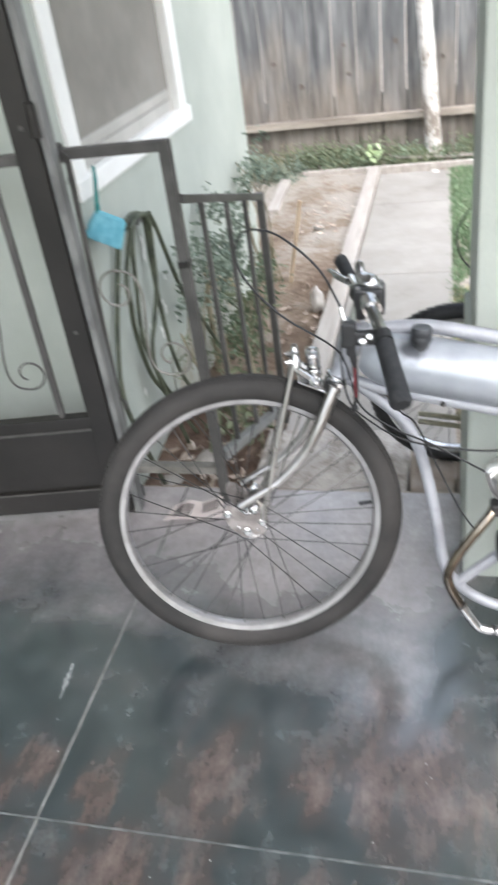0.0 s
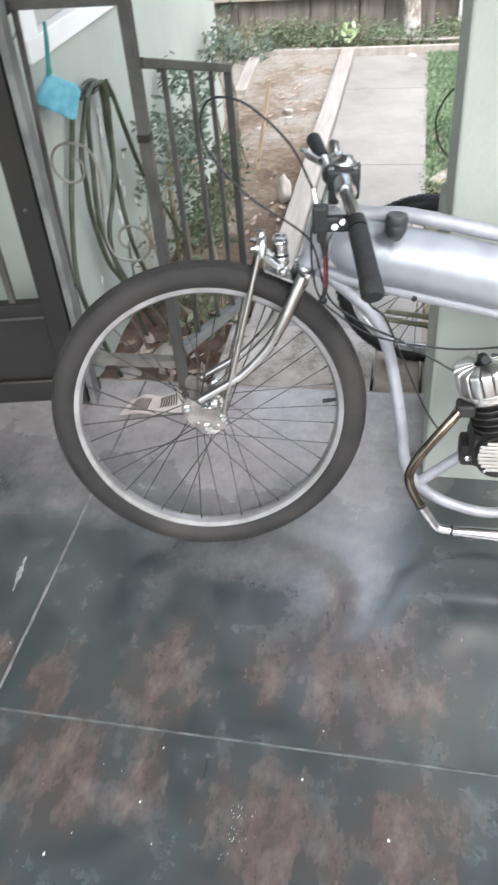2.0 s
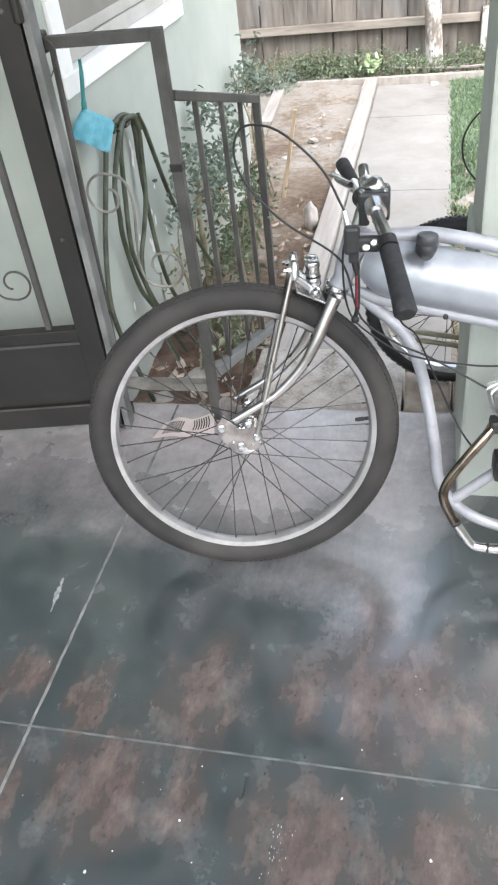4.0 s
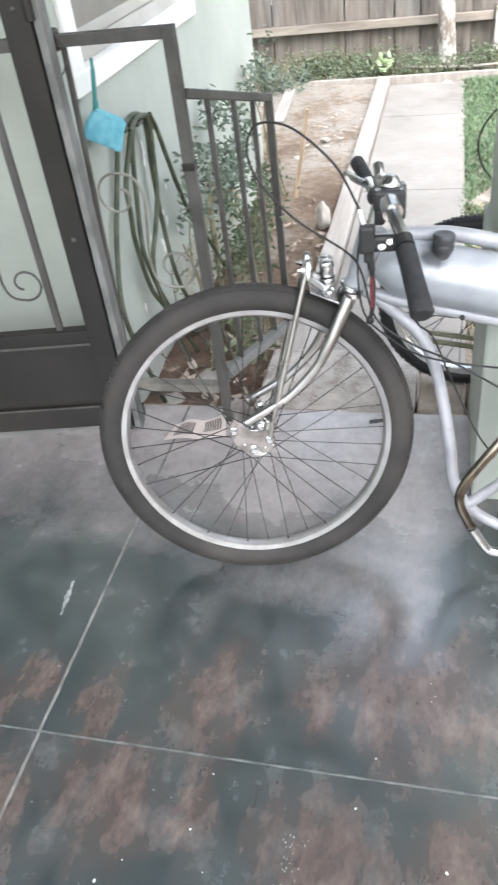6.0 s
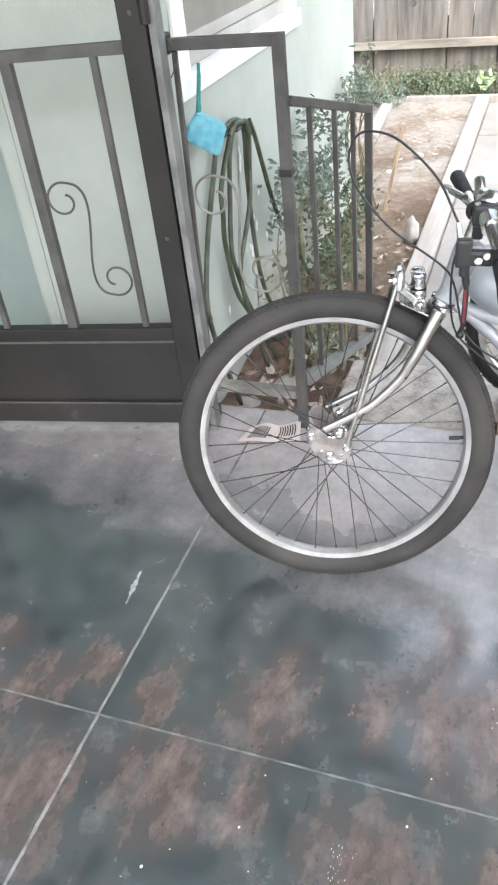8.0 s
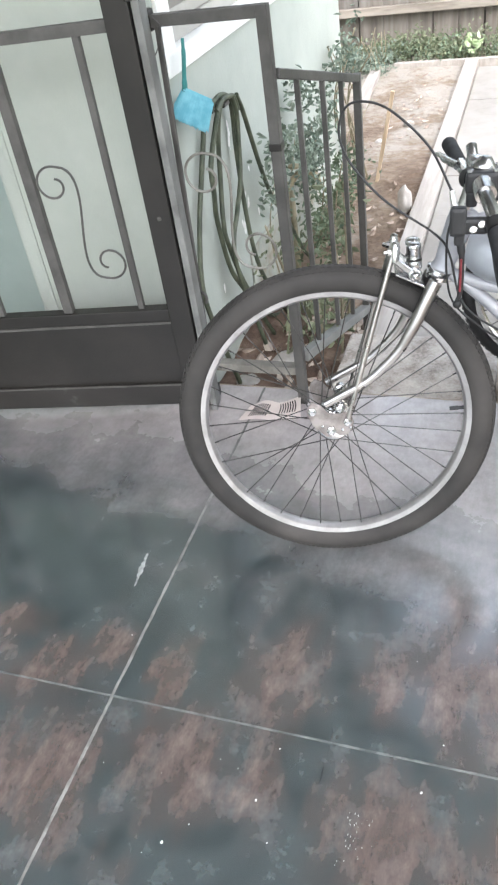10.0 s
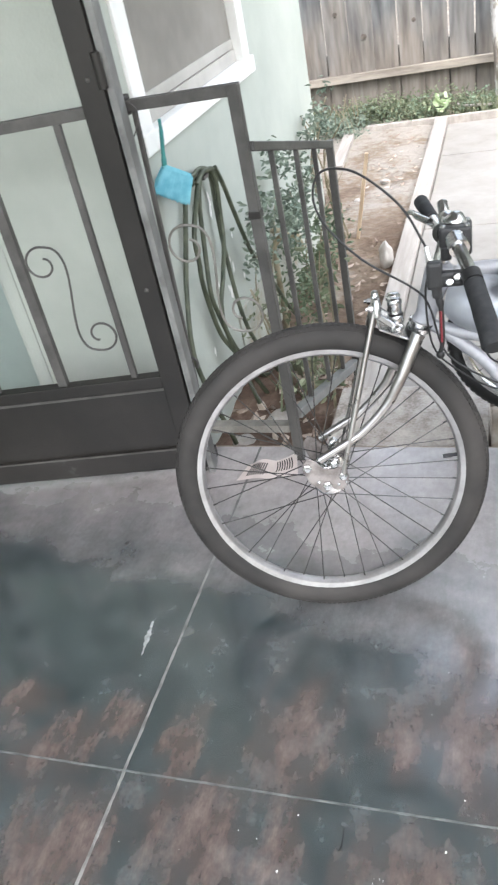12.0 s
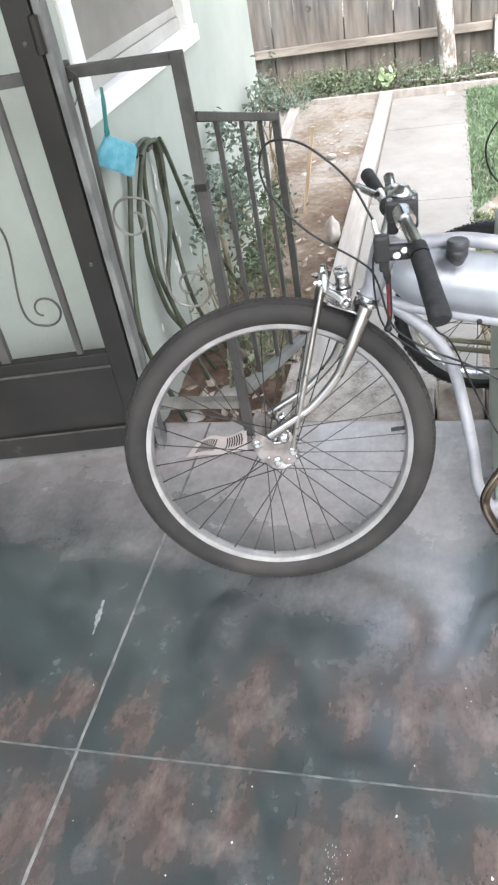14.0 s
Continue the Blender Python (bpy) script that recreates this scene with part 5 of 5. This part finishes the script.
mesh("sheet", [sheet_point(i / nx, j / ny) for j in range(ny + 1) for i in range(nx + 1)], [(j * (nx + 1) + i, j * (nx + 1) + i + 1, (j + 1) * (nx + 1) + i + 1, (j + 1) * (nx + 1) + i) for j in range(ny) for i in range(nx)], PAPER, paper, smooth=True)


def print_bar(u, w, v0, v1, slant, bend):
    rows = []
    for i in range(9):
        v = v0 + (v1 - v0) * i / 8
        c = u + slant * (v - v0) + bend * math.sin(math.pi * i / 8)
        rows += [sheet_point(c - w / 2, v, 0.0012), sheet_point(c + w / 2, v, 0.0012)]
    mesh("print_bar", rows, [(2 * i, 2 * i + 1, 2 * i + 3, 2 * i + 2) for i in range(8)], INK, paper)


for k in range(8):
    print_bar(0.13 + 0.040 * k, 0.023, 0.18, 0.84 - 0.008 * k, 0.03, 0.0)
for k in range(7):
    print_bar(0.62 + 0.046 * k, 0.023, 0.34, 0.88, -0.03, 0.02)

# ---- small bicycle behind the pillar ----
small = thing("small_bicycle", "small bicycle with a knobbly black tyre standing behind the pillar", "bicycle", Matrix.Translation((0.468, 0.822, -0.030)))
bicycle_wheel(small, 0.0, 0.0, 0.260, 0.023, "wheel", 28, 20, BLACK, 72, CHROME)
for z0, z1, y in ((0.218, 0.204, -0.050), (0.195, 0.180, -0.056)):
    part("stay", tube([(-0.115, y, z0 - 0.02), (0.02, y, z1 - 0.025), (0.30, y, z1 - 0.04)], 0.008, 10), OLIVE, small, "olive tube", smooth=True)

part("brake_cable", tube(smooth_path([(0.112, 0.038, 0.842), (0.050, 0.038, 0.786), (0.018, 0.038, 0.765), (-0.007, 0.038, 0.726), (-0.014, 0.038, 0.689), (-0.005, 0.038, 0.646), (0.017, 0.038, 0.612), (0.060, 0.038, 0.570), (0.112, 0.038, 0.540)], 6), 0.0026, 7), BLACK, small, "black brake cable loop", smooth=True)
part("head_stem", tube([(0.085, 0.038, 0.52), (0.118, 0.038, 0.86)], 0.014, 12), OLIVE, small, "olive head tube", smooth=True)
part("fork_blade", tube([(0.0, 0.045, 0.26), (0.088, 0.040, 0.53)], 0.010, 10), OLIVE, small, smooth=True)

# ---- paving bricks at the porch edge ----
row = thing("paving_row", "row of worn paving blocks along the porch edge", "paving", kind="structure")
x = -0.16
widths = (0.485, 0.14, 0.15, 0.16, 0.16, 0.2, 0.2, 0.2)
for k, w in enumerate(widths):
    part("paver", boxes((x + 0.004, x + w - 0.004, 0.628, 0.628 + (0.36 if k < 1 else 0.24), GROUND_Z - 0.05, -0.026 - 0.004 * (k % 2)), bevel=0.008), SANDSTONE if k < 1 else BRICK, row)
    x += w

# ---- tree ----
tree = thing("tree", "slender tree trunk with flaking white paint by the fence", "tree")
run = smooth_path([(0.355, 5.05, GROUND_Z - 0.1), (0.348, 5.05, 0.0), (0.315, 5.05, 0.5), (0.276, 5.05, 1.0), (0.25, 5.05, 1.8), (0.26, 5.06, 2.8), (0.30, 5.05, 3.6)], 8)
bm = tube(run, [0.078 - 0.012 * min(1, i / 6) - 0.0006 * i + 0.004 * noise.noise(Vector((0, 0, i * 0.7))) for i in range(len(run))], 18)
for v in bm.verts:
    v.co += 0.005 * noise.noise_vector(v.co * 14)
part("trunk", bm, BARK, tree, smooth=True)
bm = bmesh.new()
rng = random.Random(9)
for k in range(7):
    a = rng.uniform(0, 6.28)
    tube(smooth_path([(0.28, 5.05, 2.5 + 0.16 * k), (0.28 + 0.4 * math.cos(a), 5.05 + 0.4 * math.sin(a), 2.9 + 0.16 * k), (0.28 + 0.9 * math.cos(a), 5.05 + 0.9 * math.sin(a), 3.3 + 0.18 * k)], 4), [0.03 - 0.003 * i for i in range(9)], 8, bm)
part("limbs", bm, BARK, tree, smooth=True)


# ---- leaves, grass ----
def leaves(name, centres, n, size, mat, parent, label, rng, droop=0.4, flat=False):
    """Many small pointed leaves scattered about the centres, each (x, y, z, rx, ry, rz)."""
    verts, faces = [], []
    for k in range(n):
        c = centres[rng.randrange(len(centres))]
        p = Vector((c[0] + rng.gauss(0, c[3] * 0.5), c[1] + rng.gauss(0, c[4] * 0.5), c[2] + rng.gauss(0, c[5] * 0.5)))
        d = Vector((rng.gauss(0, 1), rng.gauss(0, 1), rng.gauss(0, 0.12) if flat else rng.gauss(-droop, 0.7))).normalized()
        s = d.cross(Vector((rng.gauss(0, 0.25), rng.gauss(0, 0.25), 1))).normalized() if flat else d.orthogonal().normalized()
        turn = 0 if flat else k
        s = (s * math.cos(turn) + d.cross(s) * math.sin(turn)) * size * rng.uniform(0.18, 0.32)
        L = size * rng.uniform(0.6, 1.3)
        up = d.cross(s).normalized() * L * 0.12
        i = len(verts)
        verts += [p, p + d * L * 0.3 + s * 0.9 + up, p + d * L * 0.7 + s * 0.8 + up * 0.6, p + d * L - up, p + d * L * 0.7 - s * 0.8 + up * 0.6, p + d * L * 0.3 - s * 0.9 + up]
        faces += [(i, i + 1, i + 2, i + 3), (i, i + 3, i + 4, i + 5)]
    return mesh(name, verts, faces, mat, parent, label)


rng = random.Random(21)
leaves("crown", [(0.28 + rng.uniform(-1, 1), 5.05 + rng.uniform(-0.9, 0.9), rng.uniform(3.0, 4.6), 0.5, 0.5, 0.45) for _ in range(22)], 5200, 0.075, LEAF, tree, "", rng)


def blades(name, x0, x1, y0, y1, n, h, mat, label, rng, keep=lambda x, y: True, z=GROUND_Z, w=0.004):
    verts, faces = [], []
    while n > 0:
        n -= 1
        x, y = rng.uniform(x0, x1), rng.uniform(y0, y1)
        if not keep(x, y):
            continue
        a, L = rng.uniform(0, 6.28), h * rng.uniform(0.5, 1.3)
        lean = Vector((rng.gauss(0, 0.45), rng.gauss(0, 0.45), 1)).normalized()
        s = Vector((math.cos(a), math.sin(a), 0)) * w * rng.uniform(0.6, 1.3)
        p = Vector((x, y, z - 0.01))
        tip = p + lean * L + Vector((lean.x, lean.y, -0.2)) * L * 0.3
        i = len(verts)
        verts += [p - s, p + s, p + lean * L * 0.6 + s * 0.8, tip, p + lean * L * 0.6 - s * 0.8]
        faces += [(i, i + 1, i + 2, i + 4), (i + 4, i + 2, i + 3)]
    return tagged(mesh(name, verts, faces, mat), label, "grass", kind="stuff")


blades("lawn", 0.455, 2.6, 1.7, 4.74, 60000, 0.034, GRASS, "short green lawn beside the path", rng, lambda x, y: noise.noise(Vector((x * 2.2, y * 2.2, 5))) + 0.35 * (y - 2.3) > -0.25)
blades("dry_grass", 0.46, 1.6, 1.26, 2.5, 9000, 0.03, DRYGRASS, "yellowed dry grass at the near end of the lawn", rng, lambda x, y: noise.noise(Vector((x * 2.5, y * 2.5, 8))) - 0.8 * (y - 2.1) > -0.1)
blades("weeds", -2.6, 2.6, 4.84, 5.24, 7500, 0.11, WEED, "long grey-green weeds along the fence", rng, lambda x, y: noise.noise(Vector((x * 2.4, y * 3, 1))) > 0.0, w=0.005)
weeds = thing("leafy_weeds", "leafy green weeds at the foot of the fence", "weeds", kind="stuff")
leaves("foliage", [(rng.uniform(-1.6, 1.4), rng.uniform(4.90, 5.18), rng.uniform(-0.12, 0.01), 0.14, 0.10, 0.08) for _ in range(60)], 3600, 0.030, WEED, weeds, "", rng)
leaves("pale_foliage", [(rng.uniform(-1.2, 1.2), rng.uniform(4.84, 5.05), rng.uniform(-0.12, -0.02), 0.12, 0.10, 0.07) for _ in range(40)], 900, 0.028, LEAF, weeds, "", rng)
clump = thing("weed_clump", "dense clump of green weeds at the corner of the bed", "weeds")
leaves("foliage", [(rng.uniform(-1.05, -0.66), rng.uniform(4.6, 4.95), rng.uniform(-0.11, 0.00), 0.10, 0.10, 0.07) for _ in range(16)], 1700, 0.027, SHRUBLEAF, clump, "", rng)
for k in range(9):
    x, y = rng.uniform(-1.0, -0.65), rng.uniform(4.6, 4.9)
    part("stem", tube(smooth_path([(x, y, GROUND_Z - 0.02), (x + rng.uniform(-0.04, 0.04), y, 0.0), (x + rng.uniform(-0.08, 0.08), y, rng.uniform(0.06, 0.16))], 3), 0.003, 5), STEM, clump)
tagged(part("old_hose", tube(smooth_path([(0.02, 5.02, -0.075), (0.093, 4.92, -0.070), (0.294, 4.90, -0.078), (0.493, 4.90, -0.085), (0.726, 4.92, -0.085), (0.95, 4.98, -0.095)], 8), 0.009, 8), PLANKWOOD, None, smooth=True), "bleached old hose lying in the weeds", "hose")
big = thing("broad_leaf_plant", "pale broad-leaved young plant by the end board", "plant")
leaves("leaf_rosette", [(-0.09, 4.86, -0.03, 0.05, 0.04, 0.05)], 22, 0.07, BRIGHTLEAF, big, "", rng, droop=-0.4)

shrub = thing("shrub", "leafy shrub against the house wall behind the stair rail", "shrub")
for k in range(5):
    y = rng.uniform(1.25, 2.1)
    x = WALL_X + rng.uniform(0.06, 0.2)
    part("stem", tube(smooth_path([(x, y, GROUND_Z - 0.02), (x + rng.uniform(-0.05, 0.08), y + rng.uniform(-0.1, 0.1), 0.18), (x + rng.uniform(-0.06, 0.12), y + rng.uniform(-0.2, 0.2), rng.uniform(0.3, 0.5))], 4), [0.004 - 0.0003 * i for i in range(9)], 6), STEM, shrub)
leaves("foliage", [(WALL_X + rng.uniform(0.05, 0.20), rng.uniform(1.30, 1.85), rng.uniform(0.28, 0.54), 0.06, 0.09, 0.07) for _ in range(13)], 820, 0.029, SHRUBLEAF, shrub, "", rng)
leaves("low_foliage", [(WALL_X + rng.uniform(0.05, 0.22), rng.uniform(1.3, 2.15), rng.uniform(0.02, 0.26), 0.07, 0.12, 0.08) for _ in range(12)], 480, 0.030, DARKLEAF, shrub, "darker low leaves", rng)
leaves("pale_foliage", [(WALL_X + rng.uniform(0.05, 0.25), rng.uniform(1.25, 2.0), rng.uniform(-0.08, 0.12), 0.07, 0.12, 0.07) for _ in range(14)], 420, 0.027, WEED, shrub, "", rng)
strap = thing("strap_leaf_plant", "green plant with long arching strap leaves by the stair rail", "plant")
verts, faces = [], []
for k in range(36):
    x, y = -0.36 + rng.gauss(0, 0.045), 1.14 + rng.gauss(0, 0.12)
    a, L, w = rng.uniform(0, 6.283), rng.uniform(0.14, 0.30), rng.uniform(0.004, 0.009)
    side = Vector((-math.sin(a), math.cos(a), 0)) * w
    i = len(verts)
    for n in range(6):
        u = n / 5
        p = Vector((x + math.cos(a) * L * 0.55 * u, y + math.sin(a) * L * 0.55 * u, GROUND_Z + 0.02 + L * (1.25 * u - 0.75 * u * u)))
        verts += [p - side * (1 - u * u) - Vector((0, 0, 0.002)), p + side * (1 - u * u) - Vector((0, 0, 0.002))]
        if n:
            faces.append((i + 2 * n - 2, i + 2 * n - 1, i + 2 * n + 1, i + 2 * n))
mesh("strap_leaves", verts, faces, WEED, strap, "", smooth=True)
tall = thing("tall_shrub", "sparse tall shrub by the corner of the house", "shrub")
for k in range(6):
    part("stem", tube(smooth_path([(-0.50 + 0.02 * k, 2.62, GROUND_Z - 0.02), (-0.50 + rng.uniform(-0.06, 0.1), 2.6, 0.25), (-0.50 + rng.uniform(-0.1, 0.15), 2.55, rng.uniform(0.45, 0.62))], 4), [0.006 - 0.0004 * i for i in range(9)], 6), STEM, tall)
leaves("foliage", [(-0.47 + rng.uniform(-0.08, 0.14), 2.55 + rng.uniform(-0.2, 0.12), rng.uniform(0.42, 0.62), 0.05, 0.06, 0.05) for _ in range(7)], 130, 0.032, SHRUBLEAF, tall, "", rng)
rail_plant = thing("rail_plant", "dry stalks with small pale leaves along the stair rail", "plant")
for k in range(4):
    s = rng.uniform(0.35, 1.25)
    p = RA.lerp(RB, s)
    x, y = p.x - rng.uniform(0.02, 0.16), p.y
    part("stalk", tube(smooth_path([(x, y, GROUND_Z - 0.02), (x + rng.uniform(-0.03, 0.03), y, 0.15), (x + rng.uniform(-0.04, 0.05), y + rng.uniform(-0.05, 0.05), rng.uniform(0.28, 0.58))], 4), [0.0065 - 0.0004 * i for i in range(9)], 6), STEM, rail_plant)
leaves("foliage", [(-0.25 + rng.uniform(-0.10, 0.10), rng.uniform(0.80, 1.35), rng.uniform(-0.05, 0.42), 0.05, 0.07, 0.06) for _ in range(22)], 150, 0.036, WEED, rail_plant, "", rng)
litter = thing("leaf_litter", "dry fallen leaves on the dirt behind the railing", "leaves", kind="stuff")
leaves("dry_leaves", [(rng.uniform(-0.52, -0.12), rng.uniform(0.64, 1.3), GROUND_Z + 0.022, 0.10, 0.10, 0.008) for _ in range(16)], 300, 0.055, DRYLEAF, litter, "", rng, flat=True)
leaves("dry_twigs", [(rng.uniform(-0.50, -0.15), rng.uniform(1.3, 4.4), GROUND_Z + 0.025, 0.12, 0.2, 0.006) for _ in range(30)], 110, 0.04, DRYLEAF, litter, "", rng, flat=True)

# ---- bits in the garden bed ----
tagged(part("garden_stake", square_bar((-0.372, 2.60, GROUND_Z - 0.06), (-0.272, 2.60, 0.302), 0.018, 0.018), STAKEWOOD, None), "tan wooden garden stake leaning in the bed", "stake")
tagged(part("bed_board", square_bar((-0.685, 3.85, GROUND_Z + 0.01), (-0.735, 4.66, GROUND_Z + 0.01), 0.075, 0.05), PLANKWOOD, None), "pale wooden board edging the garden bed", "edging board")


def rock(name, x, y, z, sx, sy, sz, mat, label, seed):
    bm = bmesh.new()
    bmesh.ops.create_icosphere(bm, subdivisions=3, radius=1)
    for v in bm.verts:
        d = 1 + 0.22 * noise.noise(v.co * 1.6 + Vector((seed, 0, 0))) + 0.06 * noise.noise(v.co * 5)
        v.co = Vector((v.co.x * sx * d, v.co.y * sy * d, v.co.z * sz * d))
    ob = part(name, bm, mat, None, smooth=True)
    ob.location = (x, y, z)
    return tagged(ob, label, "stone", group="stones in the garden dirt")


rock("stone", -0.164, 2.22, GROUND_Z + 0.058, 0.034, 0.036, 0.066, STONE, "pale upright stone beside the edging board", 1)
for k, (x, y, s) in enumerate(((-0.47, 0.78, 0.05), (-0.40, 0.70, 0.035), (-0.36, 0.92, 0.06), (-0.05, 0.86, 0.05), (-0.33, 3.5, 0.03), (-0.45, 3.2, 0.025), (0.36, 4.62, 0.035))):
    rock("stone", x, y, GROUND_Z + s * 0.3, s, s * 0.8, s * 0.55, STONE, "small pale stone lying in the garden dirt", 3 + k)

# ---- specks on the floor ----
specks = thing("floor_specks", "white paint specks and scratches on the floor", "paint specks", kind="stuff")
verts, faces = [], []
SPOTS = ((0.278, -0.537, 0.0042), (0.004, -0.617, 0.0036), (0.019, -0.515, 0.0024), (0.397, -0.313, 0.0018), (0.430, -0.618, 0.0042), (0.304, -0.442, 0.0022), (0.235, -0.276, 0.0014), (0.043, -0.682, 0.0022), (-0.097, -0.685, 0.0020), (-0.132, -0.725, 0.0050),
         (-0.082, -0.560, 0.0014), (-0.045, -0.569, 0.0014), (0.395, -0.272, 0.0020), (0.404, -0.300, 0.0020), (-0.296, -0.617, 0.0016), (-0.365, -0.335, 0.0020))
for k in range(46):
    if k < len(SPOTS):
        x, y, r = SPOTS[k]
        r *= 0.72
    else:
        x, y = rng.uniform(-0.9, 0.6), rng.uniform(-0.9, -0.1) if k % 4 else rng.uniform(-0.1, 0.5)
        r = rng.choice((0.0007, 0.0009, 0.0011)) * rng.uniform(0.6, 1.2)
    n = 8
    i = len(verts)
    verts += [(x + r * rng.uniform(0.55, 1.1) * math.cos(6.283 * j / n), y + r * rng.uniform(0.55, 1.1) * math.sin(6.283 * j / n), 0.0008) for j in range(n)]
    faces.append(tuple(range(i, i + n)))
mesh("specks", verts, faces, PAINT, specks)
verts, faces = [], []
for k in range(34):
    x, y = rng.gauss(0.180, 0.010), rng.gauss(-0.638, 0.024)
    r = 0.00065 * rng.uniform(0.5, 1.3)
    i = len(verts)
    verts += [(x - r, y - r * 2.4, 0.0008), (x + r, y - r * 2, 0.0008), (x + r * 0.7, y + r * 2.6, 0.0008), (x - r * 0.9, y + r * 2, 0.0008)]
    faces.append((i, i + 1, i + 2, i + 3))
mesh("chips", verts, faces, FLAKE, specks, "cluster of small pale paint chips")
for x0, y0, x1, y1, w in ((-0.4285, -0.104, -0.4265, -0.126, 0.0055), (-0.4262, -0.122, -0.4215, -0.180, 0.0090), (-0.4205, -0.174, -0.4180, -0.206, 0.0036)):
    n, rim = 9, []
    for side in (1, -1):
        for k in range(n) if side > 0 else range(n - 1, -1, -1):
            u = k / (n - 1)
            rim.append((x0 + (x1 - x0) * u + side * w * math.sqrt(max(0.04, 4 * u * (1 - u))) * rng.uniform(0.35, 1.0), y0 + (y1 - y0) * u, 0.0008))
    mesh("scratch", rim, [tuple(range(2 * n))], FLAKE, specks)
for pts in (((0.1045, -0.452), (0.1062, -0.470), (0.1058, -0.498)), ((0.104, -0.520), (0.105, -0.552), (0.103, -0.575)), ((0.052, -0.338), (0.060, -0.345), (0.063, -0.358))):
    verts, faces = [], []
    for k, (x, y) in enumerate(pts):
        w = (0.0004, 0.0009, 0.0003)[k]
        verts += [(x - w, y, 0.0009), (x + w, y, 0.0009)]
        if k:
            faces.append((2 * k - 2, 2 * k - 1, 2 * k + 1, 2 * k))
    mesh("crack", verts, faces, BLACK, specks, "short dark crack")
